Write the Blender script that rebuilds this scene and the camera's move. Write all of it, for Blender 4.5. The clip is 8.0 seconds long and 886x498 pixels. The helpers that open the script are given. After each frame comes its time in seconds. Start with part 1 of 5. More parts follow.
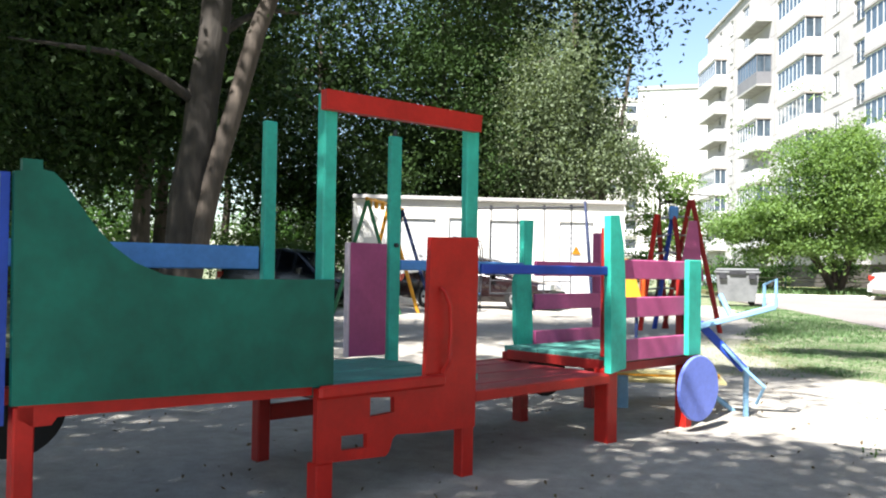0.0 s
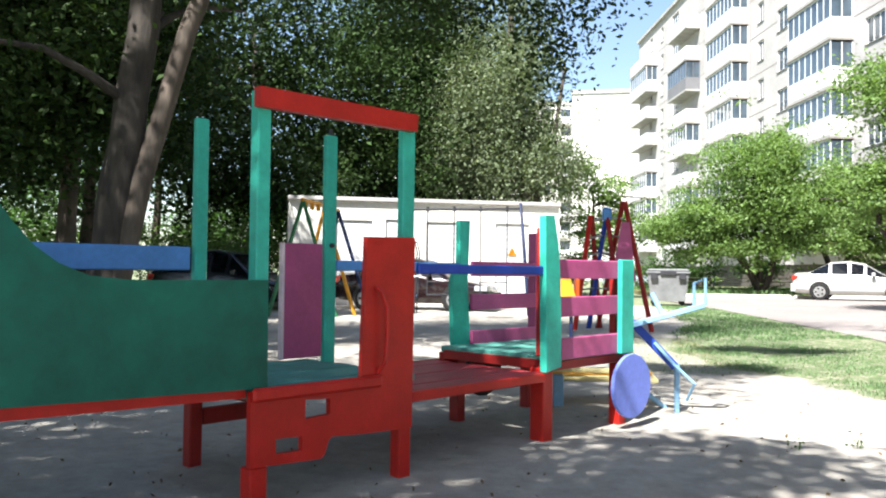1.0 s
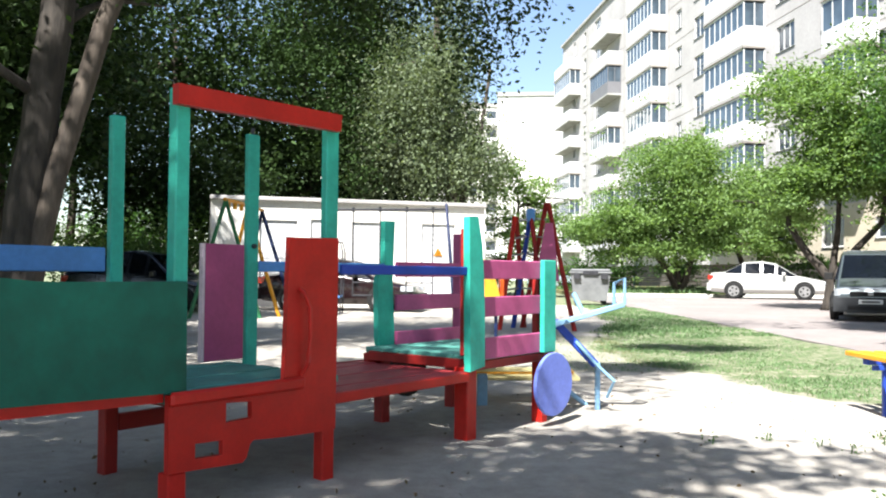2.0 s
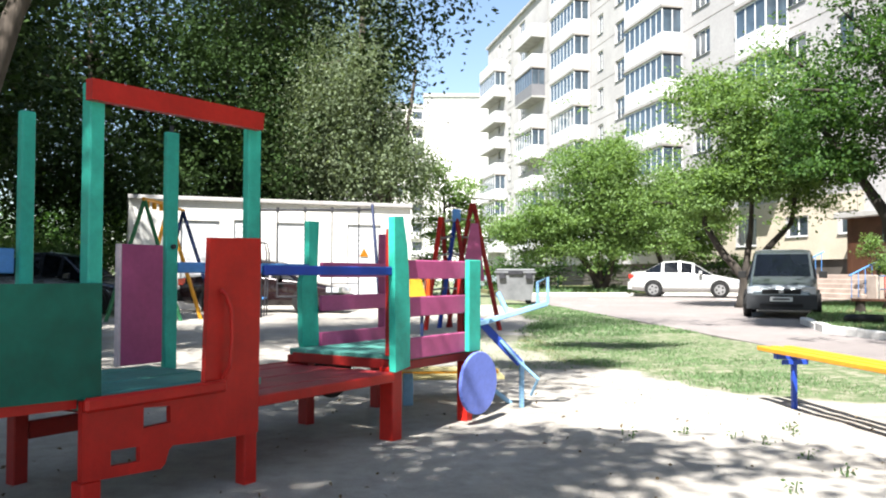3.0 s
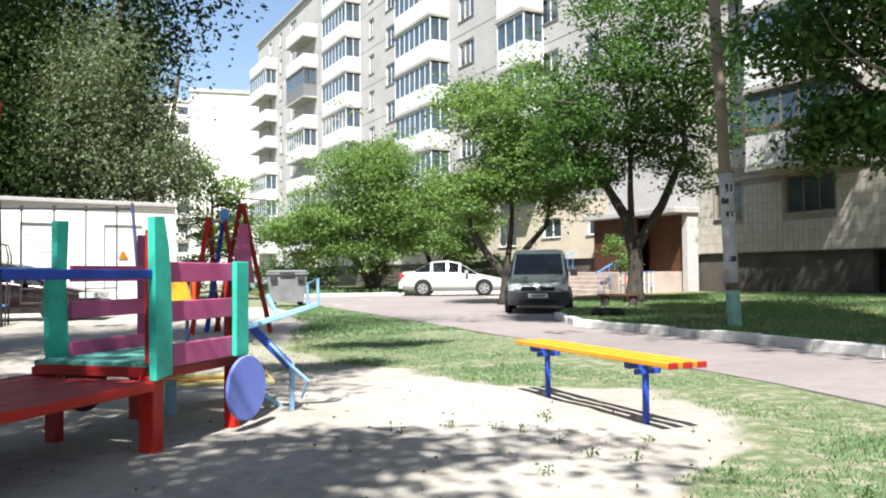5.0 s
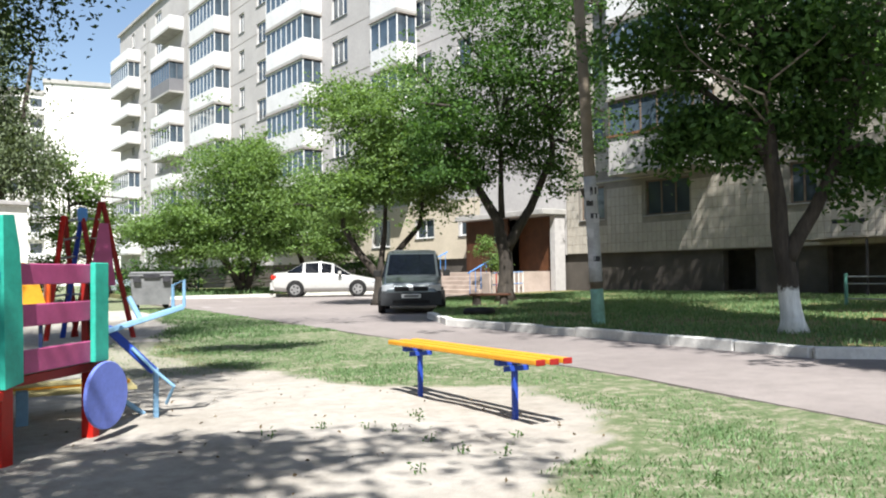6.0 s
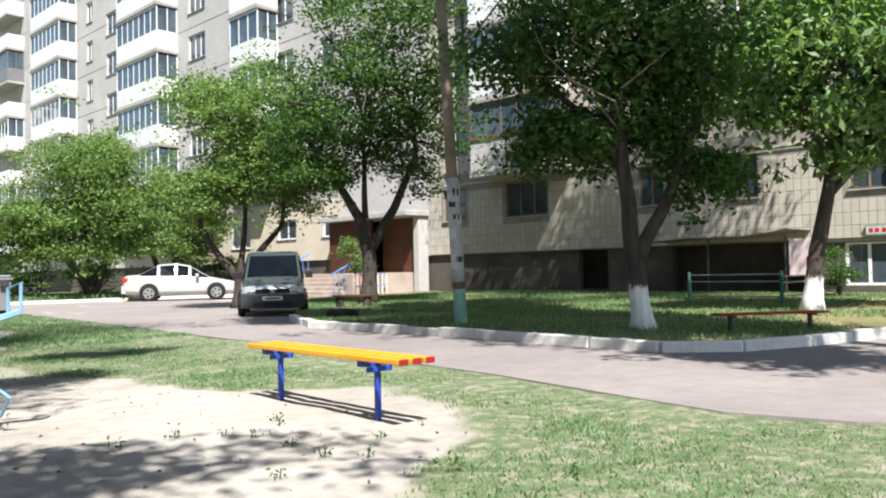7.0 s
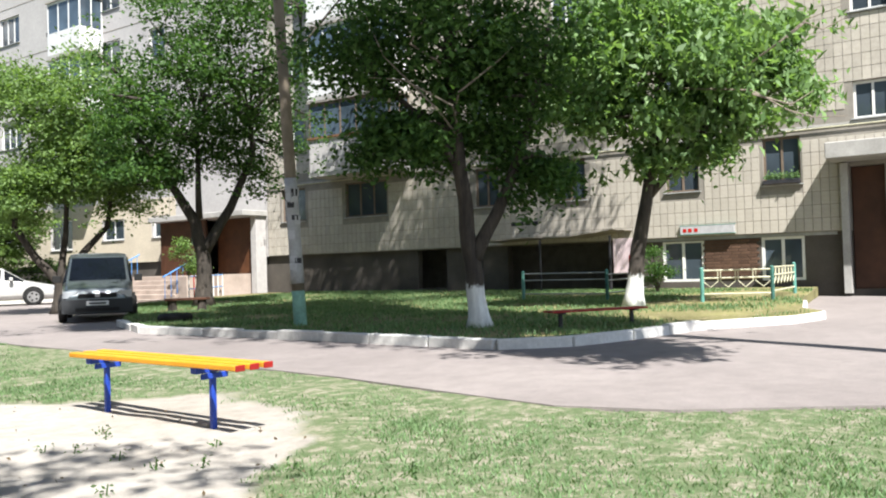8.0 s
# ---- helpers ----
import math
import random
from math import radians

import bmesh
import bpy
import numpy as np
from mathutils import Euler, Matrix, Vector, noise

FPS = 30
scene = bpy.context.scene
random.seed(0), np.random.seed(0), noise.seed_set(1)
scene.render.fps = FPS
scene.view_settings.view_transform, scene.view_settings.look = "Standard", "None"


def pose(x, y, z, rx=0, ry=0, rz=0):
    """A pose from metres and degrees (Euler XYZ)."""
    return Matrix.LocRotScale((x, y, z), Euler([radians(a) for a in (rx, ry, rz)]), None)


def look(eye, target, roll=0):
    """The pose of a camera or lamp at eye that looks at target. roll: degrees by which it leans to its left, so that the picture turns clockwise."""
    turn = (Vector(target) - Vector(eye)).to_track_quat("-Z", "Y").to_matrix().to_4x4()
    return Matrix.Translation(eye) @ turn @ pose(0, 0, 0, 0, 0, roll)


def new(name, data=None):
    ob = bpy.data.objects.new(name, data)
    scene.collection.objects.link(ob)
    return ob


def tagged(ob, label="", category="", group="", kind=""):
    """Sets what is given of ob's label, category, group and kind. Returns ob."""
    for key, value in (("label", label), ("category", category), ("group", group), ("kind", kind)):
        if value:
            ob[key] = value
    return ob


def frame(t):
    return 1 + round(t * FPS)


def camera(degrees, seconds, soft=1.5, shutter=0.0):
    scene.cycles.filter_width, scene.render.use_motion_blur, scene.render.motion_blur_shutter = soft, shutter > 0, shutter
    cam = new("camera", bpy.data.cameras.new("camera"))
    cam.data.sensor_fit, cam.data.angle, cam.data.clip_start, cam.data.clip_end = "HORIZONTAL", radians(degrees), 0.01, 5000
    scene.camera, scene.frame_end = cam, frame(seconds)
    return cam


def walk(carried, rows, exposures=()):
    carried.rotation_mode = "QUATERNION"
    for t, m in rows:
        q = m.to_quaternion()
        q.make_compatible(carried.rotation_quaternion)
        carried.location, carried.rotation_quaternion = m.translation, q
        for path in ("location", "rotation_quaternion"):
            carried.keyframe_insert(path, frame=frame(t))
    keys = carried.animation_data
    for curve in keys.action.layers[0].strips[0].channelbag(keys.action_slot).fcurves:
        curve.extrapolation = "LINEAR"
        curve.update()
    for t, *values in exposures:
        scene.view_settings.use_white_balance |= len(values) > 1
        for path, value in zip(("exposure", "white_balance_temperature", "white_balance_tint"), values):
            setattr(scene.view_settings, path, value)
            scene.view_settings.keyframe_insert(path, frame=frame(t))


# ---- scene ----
cam = camera(56.46, 8.0, 2.0)
PATH = [
    (0.0, -0.027, -0.001, 1.062, 91.33, -0.89, 9.39),
    (0.5, -0.026, 0.005, 1.057, 91.43, -0.81, 7.09),
    (1.0, -0.027, 0.015, 1.053, 91.51, -0.66, 5.01),
    (2.5, -0.007, 0.007, 1.054, 91.61, -0.40, -2.74),
    (3.0, -0.004, 0.009, 1.051, 91.66, -0.21, -5.18),
    (3.5, 0.006, 0.005, 1.052, 91.66, -0.10, -8.11),
    (4.0, 0.013, -0.004, 1.054, 91.67, 0.08, -12.88),
    (4.5, 0.015, 0.003, 1.052, 91.69, 0.31, -17.06),
    (6.0, 0.020, -0.010, 1.049, 91.63, 0.77, -29.59),
    (6.5, 0.044, 0.023, 1.041, 91.60, 0.93, -34.89),
    (7.0, 0.055, 0.028, 1.036, 91.58, 1.15, -39.02),
    (7.5, 0.051, 0.006, 1.047, 91.45, 1.33, -43.54),
    (8.0, 0.045, 0.004, 1.052, 91.30, 1.68, -50.06),
]
walk(cam, [(t, pose(*p)) for t, *p in PATH], [(0.0, 1.95), (2.5, 1.85), (4.5, 1.66), (6.0, 1.32), (7.0, 1.37), (8.0, 1.45)])

# ---- world, sun, exposure ----
SUN_EL = radians(54)
SUN_DIR = Vector((-0.45 * math.cos(SUN_EL), -0.893 * math.cos(SUN_EL), math.sin(SUN_EL)))  # towards the sun
world = bpy.data.worlds.new("sky")
scene.world = world
world.use_nodes = True
wn = world.node_tree
sky = wn.nodes.new("ShaderNodeTexSky")
sky.sky_type, sky.sun_disc = "NISHITA", False
sky.sun_elevation, sky.sun_rotation = SUN_EL, math.atan2(SUN_DIR.x, SUN_DIR.y)
sky.air_density, sky.dust_density, sky.ozone_density = 1.0, 0.8, 0.7
wn.links.new(sky.outputs[0], wn.nodes["Background"].inputs[0])
wn.nodes["Background"].inputs[1].default_value = 0.07
sun = new("sun", bpy.data.lights.new("sun", "SUN"))
sun.data.energy, sun.data.angle, sun.data.color = 5.0, radians(0.55), (1.0, 0.975, 0.94)
sun.matrix_world = look(SUN_DIR * 50, (0, 0, 0))


# ---- materials ----
def nt(name):
    m = bpy.data.materials.new(name)
    m.use_nodes = True
    n = m.node_tree.nodes
    return m, n, m.node_tree.links, n["Principled BSDF"]


def noise_node(n, l, scale, detail=4.0, rough=0.6, coord="Object", stretch=(1, 1, 1)):
    tc, mp, no = n.new("ShaderNodeTexCoord"), n.new("ShaderNodeMapping"), n.new("ShaderNodeTexNoise")
    mp.inputs["Scale"].default_value = stretch
    l.new(tc.outputs[coord], mp.inputs[0])
    l.new(mp.outputs[0], no.inputs["Vector"])
    no.inputs["Scale"].default_value, no.inputs["Detail"].default_value, no.inputs["Roughness"].default_value = scale, detail, rough
    return no.outputs["Fac"]


def ramp(n, l, fac, stops):
    r = n.new("ShaderNodeValToRGB")
    e = r.color_ramp.elements
    while len(e) < len(stops):
        e.new(0.5)
    for k, (p, c) in enumerate(stops):
        e[k].position, e[k].color = p, (*c, 1) if len(c) == 3 else c
    l.new(fac, r.inputs[0])
    return r.outputs[0]


def mix(n, l, fac, a, b, mode="MIX"):
    x = n.new("ShaderNodeMix")
    x.data_type, x.blend_type = "RGBA", mode
    for s, v in ((0, fac), (6, a), (7, b)):
        if isinstance(v, (int, float)):
            x.inputs[s].default_value = v
        elif isinstance(v, tuple):
            x.inputs[s].default_value = (*v, 1)
        else:
            l.new(v, x.inputs[s])
    return x.outputs[2]


def bump(n, l, p, height, strength=0.3, dist=0.01):
    b = n.new("ShaderNodeBump")
    b.inputs["Strength"].default_value, b.inputs["Distance"].default_value = strength, dist
    l.new(height, b.inputs["Height"])
    l.new(b.outputs[0], p.inputs["Normal"])


def dim(c, f):
    return tuple(min(1, v * f) for v in c)


def surface(name, col, rough=0.6, vary=0.25, scale=3.0, fine=40.0, metal=0.0, relief=0.15, stretch=(1, 1, 1), worn=None, worn_at=0.68, per=0.0, coat=0.0, island=0.0):
    """A plain surface with blotches, grain and, where worn is given, patches of another colour."""
    m, n, l, p = nt(name)
    big = noise_node(n, l, scale, 5)
    small = noise_node(n, l, fine, 4, 0.7, "Object", stretch)
    c = ramp(n, l, big, [(0.3, dim(col, 1 - vary)), (0.7, dim(col, 1 + vary))])
    g = ramp(n, l, small, [(0.3, (0.82, 0.82, 0.82)), (0.7, (1.0, 1.0, 1.0))])
    c = mix(n, l, 1.0, c, g, "MULTIPLY")
    if per:
        oi = n.new("ShaderNodeObjectInfo")
        c = mix(n, l, 1.0, c, ramp(n, l, oi.outputs["Random"], [(0, (1 - per,) * 3), (1, (1, 1, 1))]), "MULTIPLY")
    if island:
        ge = n.new("ShaderNodeNewGeometry")
        c = mix(n, l, 1.0, c, ramp(n, l, ge.outputs["Random Per Island"], [(0, (1 - island,) * 3), (1, (1, 1, 1))]), "MULTIPLY")
    if worn:
        w = noise_node(n, l, scale * 6, 8, 0.75)
        k = ramp(n, l, w, [(worn_at, (0, 0, 0)), (worn_at + 0.05, (1, 1, 1))])
        c = mix(n, l, k, c, worn)
    l.new(c, p.inputs["Base Color"])
    rr = ramp(n, l, small, [(0.2, (max(0, rough - 0.12),) * 3), (0.8, (min(1, rough + 0.12),) * 3)])
    l.new(rr, p.inputs["Roughness"])
    p.inputs["Metallic"].default_value = metal
    p.inputs["Coat Weight"].default_value = coat
    p.inputs["Specular IOR Level"].default_value = 0.5 if coat or metal else 0.28
    if relief:
        bump(n, l, p, small, relief, 0.004)
    return m


def leaf_mat(name, dark, light, trans=0.45, gloss=0.25):
    m, n, l, p = nt(name)
    geo = n.new("ShaderNodeNewGeometry")
    c = ramp(n, l, geo.outputs["Random Per Island"], [(0.0, dark), (0.6, light), (1.0, dim(light, 1.35))])
    c = mix(n, l, 1.0, c, ramp(n, l, noise_node(n, l, 0.7, 3), [(0.3, (0.7, 0.75, 0.7)), (0.7, (1, 1, 1))]), "MULTIPLY")
    l.new(c, p.inputs["Base Color"])
    p.inputs["Roughness"].default_value, p.inputs["Specular IOR Level"].default_value = 0.55, gloss
    t, ms = n.new("ShaderNodeBsdfTranslucent"), n.new("ShaderNodeMixShader")
    l.new(mix(n, l, 1.0, c, (1.0, 1.05, 0.5), "MULTIPLY"), t.inputs[0])
    ms.inputs[0].default_value = trans
    l.new(p.outputs[0], ms.inputs[1])
    l.new(t.outputs[0], ms.inputs[2])
    l.new(ms.outputs[0], n["Material Output"].inputs[0])
    return m


def bark_mat(name, col, white_to=None):
    m, n, l, p = nt(name)
    a = noise_node(n, l, 9, 8, 0.7, "Object", (1, 1, 0.22))
    c = ramp(n, l, a, [(0.3, dim(col, 0.35)), (0.55, col), (0.75, dim(col, 1.7))])
    c = mix(n, l, 1.0, c, ramp(n, l, noise_node(n, l, 1.5, 3), [(0.35, (0.7, 0.7, 0.7)), (0.65, (1, 1, 1))]), "MULTIPLY")
    if white_to:
        tc, sp = n.new("ShaderNodeTexCoord"), n.new("ShaderNodeSeparateXYZ")
        l.new(tc.outputs["Object"], sp.inputs[0])
        ad = n.new("ShaderNodeMath")
        ad.operation = "MULTIPLY_ADD"
        l.new(noise_node(n, l, 14, 5, 0.7), ad.inputs[0])
        ad.inputs[1].default_value = 0.35
        l.new(sp.outputs[2], ad.inputs[2])
        k = ramp(n, l, ad.outputs[0], [(min(0.99, white_to), (1, 1, 1)), (min(1, white_to + 0.07), (0, 0, 0))])
        c = mix(n, l, k, c, ramp(n, l, a, [(0.3, (0.5, 0.5, 0.48)), (0.6, (0.78, 0.78, 0.76))]))
    l.new(c, p.inputs["Base Color"])
    p.inputs["Roughness"].default_value = 0.9
    bump(n, l, p, a, 0.9, 0.03)
    return m


def glass_mat(name, col, rough=0.03, gloss=0.8):
    """Window glass: a dark, clear room behind it, and the gloss of a pane."""
    m, n, l, p = nt(name)
    l.new(ramp(n, l, noise_node(n, l, 0.6, 2), [(0.3, dim(col, 0.6)), (0.7, dim(col, 1.5))]), p.inputs["Base Color"])
    p.inputs["Roughness"].default_value, p.inputs["IOR"].default_value = rough, 1.5
    p.inputs["Specular IOR Level"].default_value = gloss
    return m


WOODGRAIN = (6, 6, 0.6)
GREEN = surface("teal_paint", (0.035, 0.40, 0.30), 0.45, 0.2, 5, 30, relief=0.35, worn=(0.12, 0.3, 0.22), worn_at=0.72)
GREEN_DARK = surface("bottle_green_paint", (0.004, 0.10, 0.068), 0.5, 0.4, 2.6, 18, relief=0.35, worn=(0.02, 0.2, 0.14), worn_at=0.7)
RED = surface("red_paint", (0.43, 0.014, 0.009), 0.42, 0.22, 4, 30, relief=0.4, worn=(0.3, 0.03, 0.02), worn_at=0.7)
# Dark red paint; on the train it also carries shade in its colour.
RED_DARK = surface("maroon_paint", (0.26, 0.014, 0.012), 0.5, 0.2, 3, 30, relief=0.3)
PINK = surface("mauve_pink_paint", (0.40, 0.075, 0.19), 0.42, 0.14, 3, 30, relief=0.25, worn=(0.5, 0.16, 0.3), worn_at=0.72)
PINK_PALE = surface("bare_pale_edge", (0.66, 0.52, 0.55), 0.6, 0.1, 5, 40)
BLUE = surface("blue_paint", (0.018, 0.055, 0.34), 0.4, 0.15, 3, 30, relief=0.25, worn=(0.06, 0.12, 0.4), worn_at=0.71)
NAVY_PAINT = surface("navy_paint", (0.012, 0.022, 0.07), 0.45, 0.2, 3, 30)
BLUE_LIGHT = surface("sky_blue_paint", (0.09, 0.26, 0.58), 0.42, 0.15, 3, 30, relief=0.25, worn=(0.2, 0.3, 0.45), worn_at=0.72)
VIOLET = surface("lilac_blue_paint", (0.14, 0.19, 0.55), 0.45, 0.1, 4, 30, relief=0.2)
YELLOW = surface("yellow_paint", (0.64, 0.29, 0.022), 0.45, 0.14, 4, 30, relief=0.2, worn=(0.6, 0.4, 0.15), worn_at=0.73)
DECK_GREEN = surface("worn_teal_deck", (0.09, 0.30, 0.25), 0.6, 0.2, 4, 24, relief=0.4, stretch=(0.6, 6, 6), worn=(0.24, 0.36, 0.32), worn_at=0.6, per=0.15)
DECK_RED = surface("worn_red_deck", (0.42, 0.05, 0.055), 0.5, 0.2, 4, 24, relief=0.4, stretch=(0.6, 6, 6), worn=(0.5, 0.16, 0.15), worn_at=0.6, per=0.15)
BLACK = surface("black_rubber", (0.012, 0.012, 0.012), 0.7, 0.2)
DOORGREY = surface("pale_grey_door_paint", (0.60, 0.61, 0.62), 0.5, 0.12, 2, 18, relief=0.1, worn=(0.4, 0.4, 0.4), worn_at=0.7)
BIN_GREY = surface("dull_grey_container", (0.17, 0.175, 0.18), 0.55, 0.25, 2, 18, relief=0.2, worn=(0.1, 0.1, 0.1), worn_at=0.66)
PALE_BLUE = surface("faded_blue_paint", (0.20, 0.36, 0.52), 0.5, 0.15, 4, 30, worn=(0.35, 0.4, 0.45), worn_at=0.66)
STEEL = surface("grey_steel", (0.33, 0.33, 0.33), 0.45, 0.2, 3, 30, metal=0.7)
ZINC = surface("galvanised_steel", (0.34, 0.35, 0.35), 0.5, 0.25, 2, 18, metal=0.35, relief=0.2, worn=(0.2, 0.2, 0.19), worn_at=0.64)
DARKMETAL = surface("dark_iron", (0.035, 0.035, 0.04), 0.5, 0.3, 5)
WHITEWASH = surface("whitewashed_concrete", (0.66, 0.65, 0.62), 0.85, 0.15, 2.5, 22, relief=0.5, worn=(0.3, 0.29, 0.26), worn_at=0.6, per=0.2)
PLASTER = surface("white_plaster", (0.76, 0.74, 0.69), 0.85, 0.08, 0.8, 14, relief=0.25, worn=(0.6, 0.57, 0.5), worn_at=0.7)
CONCRETE = surface("grey_concrete", (0.36, 0.35, 0.33), 0.85, 0.2, 1.2, 16, relief=0.4)
STEP = surface("worn_step_concrete", (0.38, 0.31, 0.265), 0.85, 0.2, 1.5, 16, relief=0.4)
PANEL = surface("pale_concrete_panel", (0.40, 0.385, 0.375), 0.88, 0.12, 0.35, 6, relief=0.3, worn=(0.31, 0.29, 0.27), worn_at=0.68)
BAL_WHITE = surface("balcony_white", (0.64, 0.64, 0.635), 0.7, 0.06, 0.8, 8, per=0.1)
# Shaded copy of the balcony white, the shade put into its colour.
BAL_SHADED = surface("balcony_shaded_grey", (0.16, 0.16, 0.17), 0.7, 0.1, 0.8, 8)
TILE = surface("cream_ceramic_tile", (0.50, 0.46, 0.395), 0.55, 0.1, 0.5, 8, relief=0.1, worn=(0.36, 0.30, 0.23), worn_at=0.66, island=0.16, per=0.12)
MORTAR = surface("tile_mortar", (0.25, 0.23, 0.20), 0.95, 0.2, 2, 20)
PLINTH = surface("dark_plinth_render", (0.085, 0.075, 0.065), 0.9, 0.25, 1.2, 16, relief=0.5)
RUST = surface("rusty_sheet", (0.17, 0.085, 0.045), 0.8, 0.3, 3, 30, worn=(0.3, 0.25, 0.2), worn_at=0.6)
FRAME_WHITE = surface("white_window_frame", (0.72, 0.72, 0.7), 0.5, 0.08, 4, 20)
FRAME_BROWN = surface("brown_window_frame", (0.16, 0.12, 0.09), 0.6, 0.2, 4, 20)
GLASS = glass_mat("window_glass", (0.05, 0.065, 0.08))
GLASS_BLUE = glass_mat("balcony_glass", (0.06, 0.085, 0.11))
CARGLASS = glass_mat("car_glass", (0.008, 0.011, 0.016), 0.04, 0.3)
BROWN_DOOR = surface("brown_door_wood", (0.07, 0.03, 0.017), 0.5, 0.3, 2, 20, relief=0.3)
TINROOF = surface("tin_roof", (0.30, 0.27, 0.24), 0.6, 0.2, 1.5, 12, metal=0.2)
POLEWOOD = surface("weathered_pole", (0.23, 0.19, 0.145), 0.85, 0.3, 2, 18, relief=0.6, stretch=(5, 5, 0.4))
PAPER = surface("torn_paper_notices", (0.42, 0.42, 0.43), 0.8, 0.15, 6, 20, worn=(0.35, 0.35, 0.34), worn_at=0.6)
POLEGREEN = surface("pale_green_pole_paint", (0.22, 0.40, 0.32), 0.7, 0.2, 5, 20, worn=(0.4, 0.42, 0.36), worn_at=0.6)
BARK = bark_mat("grey_bark", (0.085, 0.068, 0.052))
BARK_PALE = bark_mat("pale_poplar_bark", (0.10, 0.078, 0.06))
BARK_DARK = bark_mat("dark_fissured_bark", (0.055, 0.045, 0.036))
BARK_WASHED = bark_mat("bark_whitewashed_foot", (0.062, 0.05, 0.04), 0.8)
# Darker than real poplar leaves: the wood's shade is put into the colour.
LEAF_SHADED = leaf_mat("poplar_leaf", (0.018, 0.033, 0.011), (0.036, 0.064, 0.02), 0.2, 0.1)
LEAF_SILVER = leaf_mat("silvery_leaf", (0.09, 0.12, 0.065), (0.18, 0.22, 0.13), 0.4)
LEAF_APPLE = leaf_mat("apple_leaf", (0.115, 0.195, 0.06), (0.20, 0.30, 0.105), 0.5)
LEAF_MID = leaf_mat("plum_leaf", (0.032, 0.078, 0.02), (0.085, 0.165, 0.045), 0.48)
LEAF_WALNUT = leaf_mat("walnut_leaf", (0.10, 0.19, 0.06), (0.22, 0.34, 0.14), 0.5, 0.4)
GRASS = leaf_mat("grass_blade", (0.105, 0.185, 0.075), (0.18, 0.28, 0.135), 0.42)
GRASS_DRY = leaf_mat("dry_grass_blade", (0.16, 0.155, 0.075), (0.30, 0.275, 0.155), 0.3)


def ground_mat():
    m, n, l, p = nt("sand_and_turf")
    at = n.new("ShaderNodeAttribute")
    at.attribute_name = "turf"
    fine, mid, big = noise_node(n, l, 160, 3, 0.8), noise_node(n, l, 6, 8, 0.75), noise_node(n, l, 0.6, 4)
    sand = ramp(n, l, mid, [(0.25, (0.32, 0.297, 0.265)), (0.55, (0.46, 0.432, 0.39)), (0.8, (0.54, 0.51, 0.465))])
    sand = mix(n, l, 1.0, sand, ramp(n, l, fine, [(0.3, (0.7, 0.7, 0.7)), (0.6, (1, 1, 1))]), "MULTIPLY")
    sand = mix(n, l, 1.0, sand, ramp(n, l, big, [(0.35, (0.8, 0.78, 0.75)), (0.65, (1, 1, 1))]), "MULTIPLY")
    litter = ramp(n, l, noise_node(n, l, 22, 6, 0.85), [(0.66, (0, 0, 0)), (0.7, (1, 1, 1))])
    sand = mix(n, l, litter, sand, (0.16, 0.12, 0.08))
    turf = ramp(n, l, mid, [(0.3, (0.085, 0.135, 0.055)), (0.48, (0.15, 0.19, 0.095)), (0.61, (0.35, 0.32, 0.245))])
    turf = mix(n, l, 1.0, turf, ramp(n, l, fine, [(0.3, (0.55, 0.55, 0.55)), (0.65, (1, 1, 1))]), "MULTIPLY")
    ad = n.new("ShaderNodeMath")
    ad.operation = "MULTIPLY_ADD"
    l.new(mid, ad.inputs[0])
    ad.inputs[1].default_value = 0.9
    l.new(at.outputs["Fac"], ad.inputs[2])
    k = ramp(n, l, ad.outputs[0], [(0.8, (0, 0, 0)), (1.0, (1, 1, 1))])
    l.new(mix(n, l, k, sand, turf), p.inputs["Base Color"])
    p.inputs["Roughness"].default_value = 0.95
    p.inputs["Specular IOR Level"].default_value = 0.2
    ad2 = n.new("ShaderNodeMath")
    ad2.operation = "MULTIPLY_ADD"
    l.new(fine, ad2.inputs[0])
    ad2.inputs[1].default_value = 0.25
    l.new(mid, ad2.inputs[2])
    bump(n, l, p, ad2.outputs[0], 0.8, 0.03)
    return m


def asphalt_mat():
    m, n, l, p = nt("worn_asphalt")
    fine, mid, big = noise_node(n, l, 120, 3, 0.8), noise_node(n, l, 4, 6, 0.7), noise_node(n, l, 0.35, 4)
    c = ramp(n, l, big, [(0.3, (0.22, 0.192, 0.182)), (0.7, (0.30, 0.265, 0.25))])
    c = mix(n, l, 1.0, c, ramp(n, l, mid, [(0.3, (0.78, 0.78, 0.78)), (0.7, (1, 1, 1))]), "MULTIPLY")
    c = mix(n, l, 1.0, c, ramp(n, l, fine, [(0.35, (0.7, 0.7, 0.7)), (0.6, (1, 1, 1))]), "MULTIPLY")
    patch = ramp(n, l, noise_node(n, l, 0.8, 2, 0.3, "Object", (1, 0.25, 1)), [(0.7, (0, 0, 0)), (0.73, (1, 1, 1))])
    c = mix(n, l, patch, c, (0.34, 0.32, 0.30))
    l.new(c, p.inputs["Base Color"])
    p.inputs["Roughness"].default_value = 0.9
    bump(n, l, p, fine, 0.5, 0.01)
    return m


SAND = ground_mat()
ASPHALT = asphalt_mat()


# ---- building helpers ----
def part(name, bm, material, parent=None, label="", smooth=False):
    """Link a bmesh as one mesh object under a thing or a part."""
    me = bpy.data.meshes.new(name)
    bmesh.ops.recalc_face_normals(bm, faces=bm.faces)
    bm.to_mesh(me)
    bm.free()
    me.materials.append(material)
    if smooth:
        me.polygons.foreach_set("use_smooth", [True] * len(me.polygons))
    ob = new(name, me)
    ob.parent = parent
    if label:
        ob["label"] = label
    return ob


